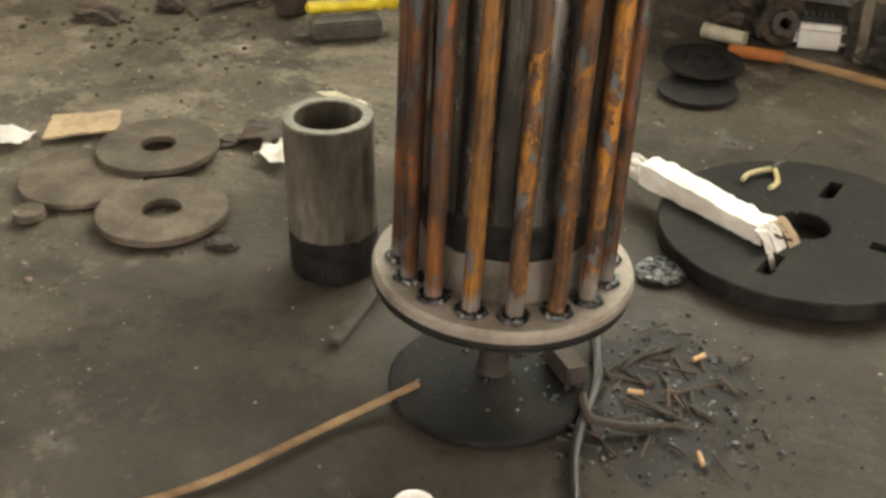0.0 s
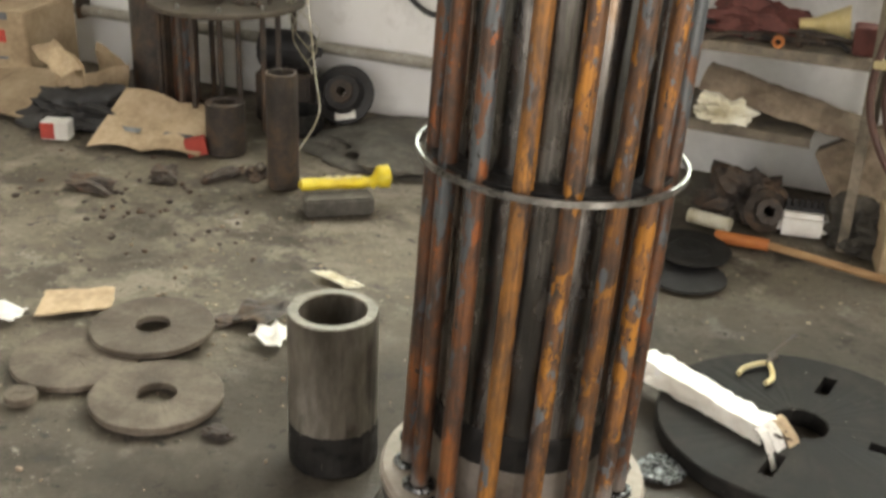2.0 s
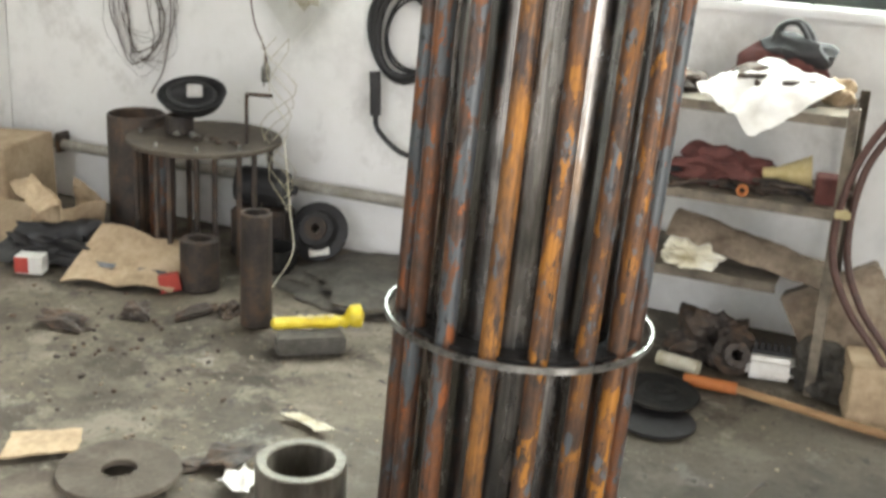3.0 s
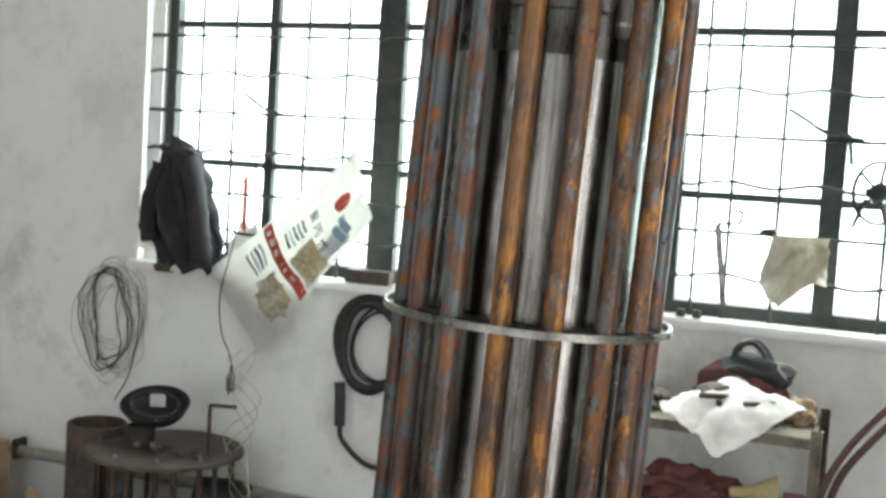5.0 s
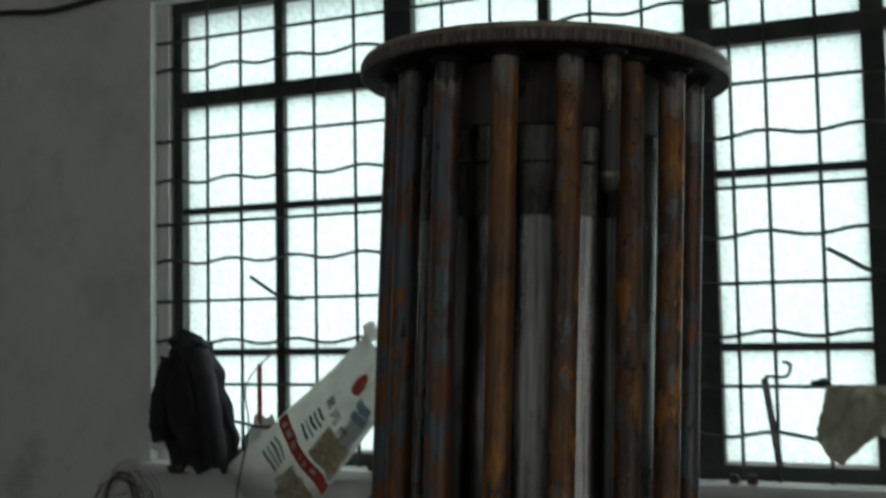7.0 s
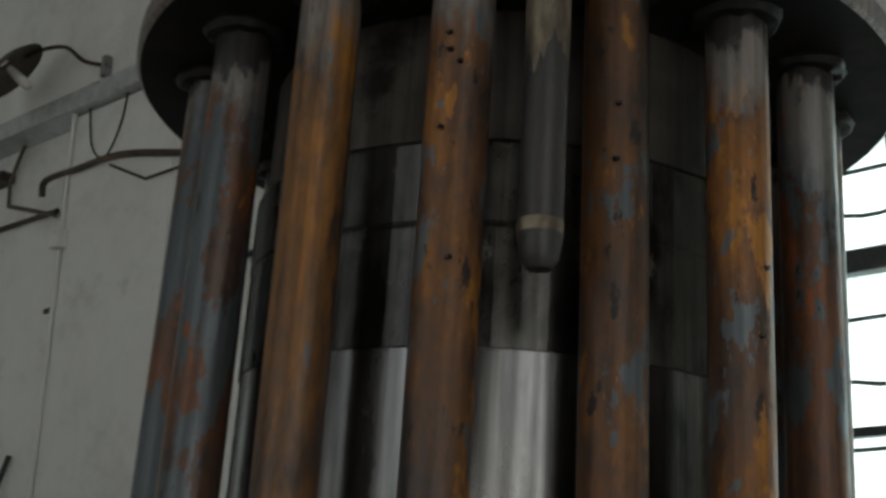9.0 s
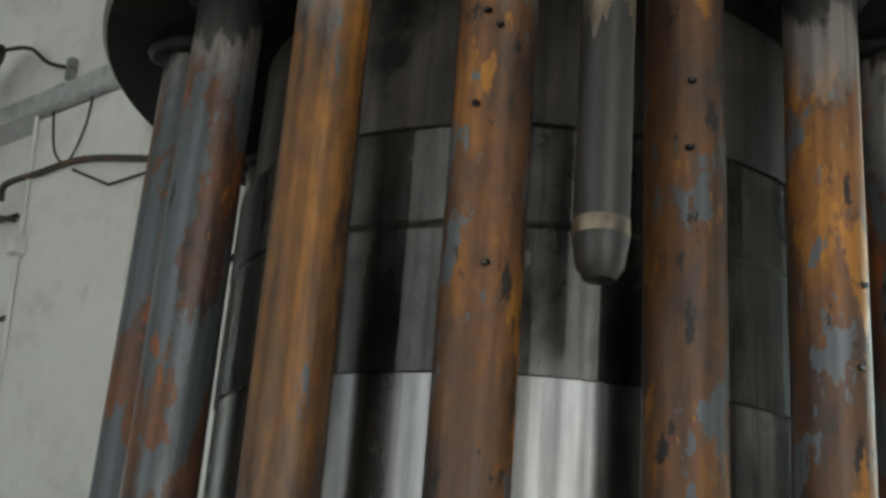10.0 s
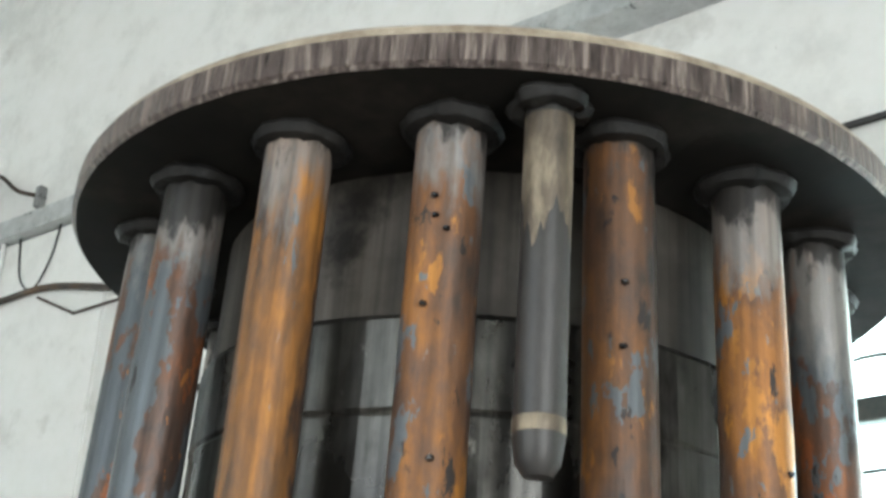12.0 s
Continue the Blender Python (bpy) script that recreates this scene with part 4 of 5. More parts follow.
def ybag(u, v):
    a, x = 2 * math.pi * v, -0.165 + 0.33 * u
    tw = min(1.0, abs(u - 0.76) / 0.10)
    fan = 0.45 + 0.55 * tw
    r = (0.032 if u < 0.76 else 0.045) * fan
    flat = 0.62 if u < 0.7 else 0.9
    wob = 1 + 0.18 * ripple(u * 3, v * 4, 2, 3)
    if u in (0, 1):
        r *= 0.35
    return Vector((x, r * math.cos(a) * wob, 0.024 + (0.02 if u > 0.8 else 0) + r * flat * math.sin(a) * wob))


part("wrapper", sheet(ybag, 30, 20, 0.002), YELLOW, ypk, smooth=True)
for k in range(4):
    part("printed_bar", box(-0.07 + 0.036 * k, -0.05 + 0.036 * k, -0.012, 0.010, 0.0475, 0.049), OCHRE, ypk)

# dish and disc near the rack
solid("grinding_disc", lathe([(0.001, 0), (0.118, 0), (0.125, 0.004), (0.125, 0.010), (0.001, 0.012)], 64, True, 0.0005), BLACK, "flat black disc lying on the floor", "disc", pose(-0.012, 1.60, 0))
solid("dished_disc", lathe([(0.03, 0.0), (0.05, 0.002), (0.065, 0.03), (0.128, 0.040), (0.132, 0.046), (0.128, 0.050), (0.07, 0.046), (0.05, 0.058), (0.03, 0.060), (0.001, 0.05), (0.001, 0.0)], 64, True, 0.0006), BLACKPLATE, "dark dished disc with a raised hub", "disc", pose(-0.04, 1.74, 0.0, 2, 3, 0))
sh = thing("long_tool", "long wooden tool pole with an orange grip on the floor", "tool")
part("grip", rod([(0.0, 1.935, 0.022), (0.18, 1.938, 0.024)], 0.021, 14, taper=None), ORANGE, sh, "orange rubber grip")
part("pole", rod([(0.18, 1.938, 0.024), (0.51, 1.867, 0.02), (1.1, 1.75, 0.02)], 0.014, 12), WOOD, sh)

# ---- rack by the window wall ----
RX0, RX1, RY0, RY1 = -0.55, 0.40, 2.06, 2.48
rack = thing("storage_rack", "dirty angle-iron storage rack with three crowded shelves", "shelf rack")
for x in (RX0, RX1):
    for y, s in ((RY0, 1), (RY1, -1)):
        bm = box(x - 0.017, x + 0.017, y - 0.002, y + 0.002, 0, 0.985, 0.001)
        bx(bm, x - 0.002 + (0.015 if x == RX1 else -0.015), x + 0.002 + (0.015 if x == RX1 else -0.015), min(y, y + 0.035 * s), max(y, y + 0.035 * s), 0, 0.985)
        part("leg", bm, RACK, rack)
for z in (0.365, 0.645, 0.95):
    end = RX1 - 0.16 if z < 0.5 else RX1 - 0.02
    bm = box(RX0, end, RY0 + 0.01, RY1 - 0.01, z, z + 0.006)
    bx(bm, RX0, end + 0.002, RY0 + 0.003, RY0 + 0.009, z - 0.028, z + 0.006, 0.001)
    bx(bm, RX0, end + 0.002, RY1 - 0.009, RY1 - 0.003, z - 0.028, z + 0.006, 0.001)
    part("shelf", bm, RACK, rack)


def crumple(x0, x1, y0, y1, z, high, seed, drape=0.0, nu=26, nv=20):
    def place(u, v):
        x, y = x0 + (x1 - x0) * u, y0 + (y1 - y0) * v
        x += 0.05 * (x1 - x0) * ripple(v * 3, seed, 1.3, seed)
        k = high * (0.45 + 0.55 * ripple(u * 2.2, v * 2.2, 1.5, seed) + 0.25 * abs(ripple(u * 6, v * 6, 1.3, seed + 2)))
        d = drape * max(0, 0.35 - v) / 0.35 * (0.5 + 0.5 * math.sin(math.pi * u))
        return Vector((x, y - (0.02 if d else 0), z + max(k, 0.003) * math.sin(math.pi * min(1, max(0.06, u))) ** 0.5 - d))
    return sheet(place, nu, nv, 0.0025)


solid("white_cloth", sheet(lambda u, v: Vector((-0.10, 2.05, 1.01)) * (1 - u) * (1 - v) + Vector((0.12, 1.975, 0.87)) * u * (1 - v) + Vector((0.36, 2.10, 1.05)) * u * v + Vector((0.10, 2.33, 1.08)) * (1 - u) * v
      + Vector((0, -0.012 * math.sin(9 * u + 4 * v), 0.05 * math.sin(math.pi * u) * math.sin(math.pi * v) + 0.02 * ripple(u * 4, v * 4, 1.3, 3) + 0.014 * abs(ripple(u * 9, v * 7, 1.1, 6)))), 30, 24, 0.0025), PAPER, "crumpled white cloth draped over the top shelf", "cloth", smooth=True)
solid("rag_heap", lump(0.17, 0.12, 0.075, 44, 0.4, 3), IRON, "dark oily rags under the white cloth", "cloth", pose(0.12, 2.22, 0.957))
bag = thing("tool_bag", "red and black tool bag on the top of the rack", "bag", pose(0.13, 2.39, 0.957, 0, 0, -6))
part("bag_body", lump(0.165, 0.08, 0.11, 4, 0.28, 4), REDCLOTH, bag, smooth=True)
part("bag_top", lump(0.135, 0.075, 0.06, 7, 0.35, 3), BLACK, bag, "black bag top", pose(0.035, -0.005, 0.11, 0, 6, 0), True)
for s in (-1, 1):
    part("bag_handle", rod(smooth_path([(-0.05, 0.03 * s, 0.15), (-0.03, 0.03 * s, 0.225), (0.02, 0.025 * s, 0.245), (0.06, 0.03 * s, 0.215), (0.10, 0.03 * s, 0.14)]), 0.010, 8), BLACK, bag, "black carrying handle", None, True)
solid("steel_spike", rod(smooth_path([(0.02, 2.10, 1.045), (0.16, 2.12, 1.05), (0.33, 2.14, 1.035)]), 0.009, 8), IRON, "dark pointed tool lying on the white cloth", "tool")
for i, (x, y, sx, sy, sz, m, lab) in enumerate(((-0.20, 2.25, 0.10, 0.09, 0.04, IRON, "dark tools heaped on the shelf"), (0.33, 2.30, 0.05, 0.06, 0.05, CARTON, "small crumpled carton on the top shelf"), (-0.40, 2.25, 0.10, 0.10, 0.05, BLACK, "dark oily rag on the top shelf"))):
    solid("shelf_clutter", lump(sx, sy, sz, i + 30, 0.6, 3), m, lab, "clutter", pose(x, y, 0.957))
solid("red_rag", lump(0.16, 0.10, 0.075, 12, 0.55, 4), REDCLOTH, "dull red rag heaped on the middle shelf", "cloth", pose(-0.03, 2.24, 0.652), smooth=True)
solid("yellow_funnel", lathe([(0.016, 0), (0.018, 0.05), (0.055, 0.16), (0.058, 0.16), (0.02, 0.05), (0.018, 0)], 32), OCHRE, "dull yellow plastic funnel lying on the shelf", "funnel", pose(0.13, 2.20, 0.712, 0, 83, 6))
solid("orange_ring", lathe([(0.010, 0), (0.020, 0), (0.021, 0.008), (0.020, 0.016), (0.010, 0.016)], 28), ORANGE, "small orange ring among the tools", "ring", pose(0.09, 2.075, 0.674, 90, 0, 0))
r5 = random.Random(8)
for i in range(26):
    x, y = r5.uniform(-0.35, 0.33), r5.uniform(2.09, 2.20)
    n, a = r5.uniform(0.05, 0.13), r5.uniform(-0.9, 0.9)
    solid("hand_tool", rod([(-n, 0, 0), (n * 0.4, 0, r5.uniform(0, 0.01)), (n, 0, 0)], r5.uniform(0.005, 0.010), 7), IRON if i % 4 else BLACK, "dark steel hand tool in the heap on the shelf", "tool", pose(x, y, 0.662 + r5.uniform(0, 0.03), 0, r5.uniform(-5, 5), math.degrees(a)), "hand tools on the shelf")
solid("tin_box", box(-0.035, 0.035, -0.05, 0.05, 0, 0.09, 0.004), REDCLOTH, "small dark red tin on the shelf", "tin", pose(0.345, 2.16, 0.652, 0, 0, 8))


def bark(u, v):
    a = math.pi * (0.08 + 0.84 * v)
    return Vector((-0.22 + 0.56 * u, 0.10 * math.cos(a) + 0.01 * ripple(u * 4, v, 2, 3), (0.105 - 0.03 * u) * math.sin(a) + 0.014 * ripple(u * 5, v * 3, 1.5, 5)))


solid("curled_bark", sheet(bark, 26, 16, 0.010), DRIFT, "long curled weathered half-shell lying on the lower shelf", "offcut", pose(0.06, 2.20, 0.405, 0, 9, -4))
solid("work_glove", lump(0.085, 0.06, 0.05, 22, 0.7, 4), OLDCLOTH, "grubby white work glove on the lower shelf", "gloves", pose(-0.06, 2.12, 0.372), smooth=True)
solid("engine_part", lump(0.13, 0.10, 0.11, 15, 0.75, 4), IRON, "brown rusty machine casting under the rack", "machine part", pose(0.03, 2.24, -0.004))
solid("gear_housing", lathe([(0.02, 0), (0.07, 0), (0.075, 0.03), (0.05, 0.05), (0.045, 0.09), (0.02, 0.09)], 24, True, 0.003), IRON, "rusty round housing under the rack", "machine part", pose(0.12, 2.15, 0.06, 70, 0, 20))
wb = thing("white_tub", "white plastic tub with a black toothed blade on top", "tub", pose(0.25, 2.16, 0, 0, 0, 10))
part("tub_body", box(-0.085, 0.085, -0.05, 0.05, 0, 0.085, 0.018), PAPER, wb)
bm = bmesh.new()
for k in range(6):
    bx(bm, -0.06 + 0.022 * k, -0.048 + 0.022 * k, -0.012, 0.012, 0.105, 0.125)
bx(bm, -0.065, 0.07, -0.02, 0.02, 0.0855, 0.105, 0.003)
part("toothed_blade", bm, BLACK, wb, "black toothed blade")
solid("paper_roll", rod([(-0.12, 2.06, 0.03), (0.03, 2.03, 0.03)], 0.026, 16), OLDCLOTH, "grubby rolled paper on the floor under the rack", "paper")
# tilted board box and hoses beside the rack


def tilted_board(u, v):
    return Vector((0.34 * u, 0.02 * ripple(u, v, 3, 2), 0.32 * v + 0.012 * ripple(u, v, 4, 6)))


tb = thing("broken_crate", "broken brown plywood crate leaning beside the rack", "crate", pose(0.42, 2.12, 0.015, -8, -30, 4))
part("side_board", sheet(tilted_board, 10, 8, 0.014), DRIFT, tb)
part("top_edge", box(0.0, 0.33, -0.02, 0.10, 0.305, 0.335, 0.006), DRIFT, tb)
part("back_board", box(0.01, 0.33, 0.10, 0.112, 0.0, 0.30, 0.003), DRIFT, tb)
solid("carton", box(-0.12, 0.12, -0.1, 0.1, 0, 0.2, 0.004), CARTON, "small brown carton on the floor beside the rack", "carton", pose(0.63, 2.02, 0, 0, 0, 12))
solid("scrap_lump", lump(0.15, 0.10, 0.11, 40, 0.6, 4), ASH, "dark lump of scrap metal under the crate", "scrap", pose(0.48, 2.14, 0))
for d in (0.0, 0.045):
    solid("gas_hose", rod(smooth_path([(1.05 + d, 2.2, 1.36), (0.75, 2.08, 1.22 - d), (0.54 + d * 0.3, 2.0, 1.02 - d), (0.43 + d * 0.7, 1.99, 0.80), (0.405 + d, 1.99, 0.55), (0.47 + d, 1.98, 0.38), (0.57 + d, 1.96, 0.26), (0.70 + d, 1.95, 0.12), (0.9 + d, 1.9, 0.014), (1.4, 1.8, 0.014)], 8), 0.012, 10), HOSE, "brown-red gas hose hanging in a wide loop", "hose", None, "gas hoses", smooth=True)
solid("hose_clip", box(-0.02, 0.03, -0.016, 0.016, -0.013, 0.013, 0.003), OCHRE, "yellow-green plastic clip on the hoses", "clip", pose(0.415, 1.985, 0.665))

# ---- bench corner by the window wall ----
stand = thing("round_stand", "round iron work stand on bent bar legs", "stand", pose(-2.15, 2.22, -0.004))
part("stand_top", lathe([(0.001, 0.50), (0.317, 0.50), (0.322, 0.504), (0.322, 0.518), (0.317, 0.522), (0.001, 0.522)], 64, True, 0.001, 3), FLATSTEEL, stand, "pale dusty round top")
for a in (-100, -62, -25, 30, 140, 200):
    x, y = 0.272 * math.cos(radians(a)), 0.272 * math.sin(radians(a))
    tx, ty = -math.sin(radians(a)) * 0.055, math.cos(radians(a)) * 0.055
    part("leg", rod(smooth_path([(x, y, 0.50), (x, y, 0.20), (x, y, 0.045), (x + tx * 0.3, y + ty * 0.3, 0.015), (x + tx, y + ty, 0.012), (x + tx * 1.3, y + ty * 1.3, 0.05), (x + tx * 1.3, y + ty * 1.3, 0.25), (x + tx * 1.3, y + ty * 1.3, 0.50)], 6), 0.012, 8), IRON, stand, smooth=True)
    part("bolt", lathe([(0.001, 0), (0.008, 0), (0.008, 0.02), (0.001, 0.02)], 8), HOOP, stand, "", pose(x, y, 0.521))
solid("hook_rod", rod(smooth_path([(-1.93, 2.20, 0.523), (-1.93, 2.20, 0.62), (-1.93, 2.20, 0.715), (-1.92, 2.20, 0.728), (-1.86, 2.20, 0.732), (-1.81, 2.20, 0.735)], 5), 0.008, 8), IRON, "bent iron hook rod standing on the work stand", "hook")
helm = thing("welding_helmet", "black welding helmet lying open on a dirty can", "helmet", pose(-2.19, 2.19, 0.702, -150, 8, 10))


def shell(u, v):
    """Dome that bulges forward and thins to a turned-out rim."""
    a, b = math.tau * u, 0.5 * math.pi * (0.03 + 0.97 * v)
    r = math.sin(b) + (0.06 * (v - 0.9) / 0.1 if v > 0.9 else 0.0)
    return Vector((0.142 * r * math.cos(a), 0.108 * r * math.sin(a), 0.098 * math.cos(b) - 0.02 * math.cos(a) * v))


part("shell", sheet(shell, 40, 14, 0.004), BLACK, helm, "", None, True)
part("visor_label", box(-0.04, 0.03, -0.004, 0.0, -0.025, 0.03, 0.002), PAPER, helm, "white paper label", pose(-0.02, -0.066, 0.045, -40, 8, -10))
part("headband", rod([(0.10 * math.cos(k * math.pi / 12), 0.075 * math.sin(k * math.pi / 12), 0.004) for k in range(24)], 0.008, 6, None, True), BLACK, helm, "black headband")
solid("can", lathe([(0.001, 0), (0.055, 0), (0.058, 0.004), (0.058, 0.075), (0.055, 0.078), (0.052, 0.075), (0.05, 0.01), (0.001, 0.008)], 32, True, 0.0008), IRON, "dirty dark can under the helmet", "can", pose(-2.26, 2.20, 0.523))
for i in range(9):
    solid("loose_bolt", lump(0.02, 0.014, 0.012, i, 0.5, 2), HOOP if i % 2 else IRON, "loose bolt on the work stand", "bolt", pose(-2.12 + 0.024 * i * (-1) ** i, 2.13 + 0.02 * (i % 4), 0.523, 0, 0, 40 * i), "loose bolts")
solid("rusty_pipe", lathe([(0.115, 0), (0.125, 0.002), (0.125, 0.56), (0.117, 0.565), (0.11, 0.56), (0.11, 0.0)], 48, True, 0.001), IRON, "wide rusty upright pipe behind the work stand", "pipe", pose(-2.53, 2.26, 0))
solid("rusty_pipe", lathe([(0.04, 0), (0.05, 0.002), (0.05, 0.50), (0.047, 0.503), (0.04, 0.50)], 32, True, 0.0008), DARKRUST, "narrow rusty upright pipe behind the work stand", "pipe", pose(-2.30, 2.12, 0))
solid("short_pipe", lathe([(0.045, 0), (0.075, 0.0), (0.078, 0.004), (0.078, 0.20), (0.074, 0.205), (0.047, 0.205), (0.045, 0.2)], 40, True, 0.001), IRON, "short thick brown pipe under the work stand", "pipe", pose(-1.93, 1.865, 0))
solid("upright_pipe", lathe([(0.045, 0), (0.056, 0.0), (0.058, 0.004), (0.058, 0.425), (0.055, 0.43), (0.047, 0.43), (0.045, 0.42)], 40, True, 0.001), IRON, "slim dark upright pipe beside the work stand", "pipe", pose(-1.535, 1.655, 0))
solid("motor", lathe([(0.001, -0.11), (0.075, -0.11), (0.085, -0.09), (0.085, 0.09), (0.07, 0.11), (0.02, 0.11), (0.02, 0.15), (0.001, 0.15)], 32, True, 0.001), BLACK, "dark electric motor under the work stand", "motor", pose(-1.95, 2.36, 0.30, 0, 90, 12))
solid("motor_block", box(-0.12, 0.12, -0.08, 0.08, 0, 0.215, 0.01), IRON, "rusty block carrying the motor", "block", pose(-1.95, 2.36, 0, 0, 0, 12))
solid("wire_tangle", (lambda: [rod([(-1.84 + 0.045 * math.cos(k * 0.8 + s) * (1 + 0.3 * s), 2.30 + 0.03 * math.sin(k * 0.8 + s), 0.95 - 0.045 * k) for k in range(17)], 0.002, 5, b) for b in [bmesh.new()] for s in range(4)][0])(), OLDCLOTH, "tangle of pale string hanging by the stand", "string")
solid("white_cable", rod(smooth_path([(-1.80, 2.28, 0.55), (-1.66, 2.1, 0.30), (-1.56, 1.95, 0.18), (-1.62, 1.85, 0.01), (-1.48, 1.72, 0.008), (-1.40, 1.70, 0.02)], 8), 0.003, 6), OLDCLOTH, "thin pale cable trailing to the floor", "cable")

solid("large_carton", box(-0.30, 0.30, -0.2, 0.2, 0, 0.365, 0.006), CARTON, "large brown carton with printed bands", "carton", pose(-3.38, 2.16, 0, 0, -2, 10))
cb = pose(-3.38, 2.16, 0, 0, -2, 10)
for z0, z1, m, x0, x1 in ((0.235, 0.29, RED, -0.29, 0.20), (0.335, 0.365, INK, 0.12, 0.22), (0.16, 0.172, INK, -0.26, 0.2), (0.12, 0.132, INK, -0.26, 0.12), (0.315, 0.345, RED, -0.02, 0.03)):
    solid("carton_print", box(x0, x1, -0.2032, -0.2008, z0, z1), m, "printed band on the large carton", "print", cb, "carton prints")
crush = thing("crushed_carton", "crushed open brown carton leaning in the heap", "carton", pose(-2.84, 2.06, 0.0, 4, 14, -22))
part("carton_side", sheet(lambda u, v: Vector((0.26 * u, -0.10 + 0.02 * ripple(u, v, 3, 4), 0.34 * v + 0.02 * ripple(u, v, 3, 9))), 8, 8, 0.006), CARTON, crush)
part("carton_end", sheet(lambda u, v: Vector((0.26 + 0.02 * ripple(u, v, 3, 1), -0.10 + 0.2 * u, 0.30 * v)), 8, 8, 0.006), CARTON, crush)
part("carton_back", sheet(lambda u, v: Vector((0.26 * u, 0.10 + 0.02 * ripple(u, v, 3, 7), 0.28 * v)), 8, 8, 0.006), CARTON, crush)
part("flap", sheet(lambda u, v: Vector((0.26 * u, -0.10 - 0.10 * v, 0.34 - 0.03 * v + 0.03 * ripple(u, v, 3, 2))), 8, 6, 0.005), CARTON, crush)
solid("flat_carton", sheet(lambda u, v: Vector((-2.42 + 0.44 * u, 1.62 + 0.12 * u + 0.26 * v, 0.004 + 0.17 * v * (1 - 0.5 * u) + 0.02 * abs(math.sin(math.pi * 2 * u)))), 20, 8, 0.006), CARTON, "flattened brown carton propped on the heap", "cardboard")
for k in range(2):
    solid("carton_print", sheet(lambda u, v: Vector((-2.36 + 0.20 * k + 0.12 * u, 1.70 + 0.06 * k + 0.02 * u + 0.02 * v, 0.062 - 0.012 * k + 0.014 * v)), 4, 2, 0.001), INK, "printed bar on the flat carton", "print", None, "carton prints")
solid("flat_carton", sheet(lambda u, v: Vector((-3.25 + 0.42 * u, 1.72 + 0.3 * v, 0.02 + 0.12 * v + 0.02 * ripple(u, v, 2, 5))), 12, 8, 0.006), CARTON, "torn flat carton under the large carton", "cardboard")
solid("black_sacking", lump(0.28, 0.14, 0.10, 18, 0.6, 4), BLACK, "crumpled black plastic sacking in the heap", "plastic bag", pose(-2.60, 1.86, 0, 0, 0, 12), smooth=True)
rb = thing("small_box", "small red and white carton on the floor", "carton", pose(-2.60, 1.66, 0, 0, 0, 20))
part("box_body", box(-0.055, 0.055, -0.035, 0.035, 0, 0.075, 0.002), PAPER, rb)
part("red_face", box(-0.056, 0.0, -0.0375, -0.0355, 0.005, 0.07), RED, rb, "printed red face")
solid("red_carton", box(-0.04, 0.04, -0.02, 0.02, 0, 0.07, 0.002), RED, "small red carton by the stand", "carton", pose(-2.00, 1.775, 0, 0, -12, 30))

wheel = thing("flanged_disc", "black flanged steel disc leaning on the wall with a white label", "disc", pose(-1.72, 2.44, 0.118, 60, 0, 12))
part("flange", lathe([(0.05, -0.012), (0.125, -0.012), (0.13, -0.008), (0.13, 0.008), (0.09, 0.014), (0.075, 0.05), (0.05, 0.05)], 56, True, 0.0008), BLACK, wheel)
part("hub", lathe([(0.02, -0.03), (0.05, -0.03), (0.05, 0.06), (0.02, 0.06)], 32), IRON, wheel, "worn iron hub")
part("label_strip", box(-0.045, 0.045, -0.112, -0.078, 0.0155, 0.0175, 0.0005), PAPER, wheel, "white label", pose(0, 0, 0, 0, 0, 14))
solid("black_pot", lathe([(0.001, 0), (0.075, 0), (0.10, 0.03), (0.105, 0.10), (0.10, 0.105), (0.09, 0.10), (0.085, 0.04), (0.001, 0.02)], 40, True, 0.002), BLACKPLATE, "sooty round pot by the stand", "pot", pose(-1.80, 2.20, 0))
solid("ash_mound", lump(0.55, 0.36, 0.06, 51, 0.35, 5), ASH, "low mound of dark ash swept against the wall", "ash heap", pose(-1.15, 2.26, -0.035, 0, 0, 8), smooth=True)

solid("wall_pipe", rod([(-3.55, 2.56, 0.272), (RIGHT - 0.01, 2.56, 0.285)], 0.026, 14), WALLPIPE, "dirty limewashed pipe running along the wall", "pipe", None, "", "structure")
solid("pipe_clip", box(-0.012, 0.012, -0.035, 0.045, -0.04, 0.055, 0.003), IRON, "rusty iron clip on the wall pipe", "clip", pose(-3.22, 2.562, 0.274))
for i in range(3):
    solid("leaning_bar", rod([(-3.78 + 0.05 * i, 2.30 - 0.03 * i, 0.0), (-3.92 + 0.06 * i, 2.585, 1.25 + 0.1 * i)], 0.018, 10), DARKRUST, "rusty steel bar leaning on the wall", "bar", None, "leaning bars")

# ---- hung on the window wall ----
r6 = random.Random(3)
wc = thing("wire_coil", "loose coil of thin rusty wire hung on the wall", "wire coil")
for k in range(17):
    rx, rz, dx, dz, ph = r6.uniform(0.07, 0.19), r6.uniform(0.14, 0.27), r6.uniform(-0.04, 0.04), r6.uniform(-0.05, 0.03), r6.uniform(0, 6)
    part("wire_loop", rod([(-2.73 + dx + rx * math.cos(a) + 0.02 * math.sin(3 * a + ph), 2.598 - 0.02 * r6.random(), 0.965 + dz + rz * math.sin(a) + 0.02 * math.sin(2 * a + ph)) for a in [2 * math.pi * s / 30 for s in range(30)]], 0.0010 if k % 6 else 0.0028, 5, None, True), WIRE, wc)
part("wire_end", rod(smooth_path([(-2.60, 2.59, 1.12), (-2.58, 2.585, 0.95), (-2.62, 2.585, 0.72), (-2.70, 2.59, 0.58)]), 0.003, 6), WIRE, wc)
bm = bmesh.new()
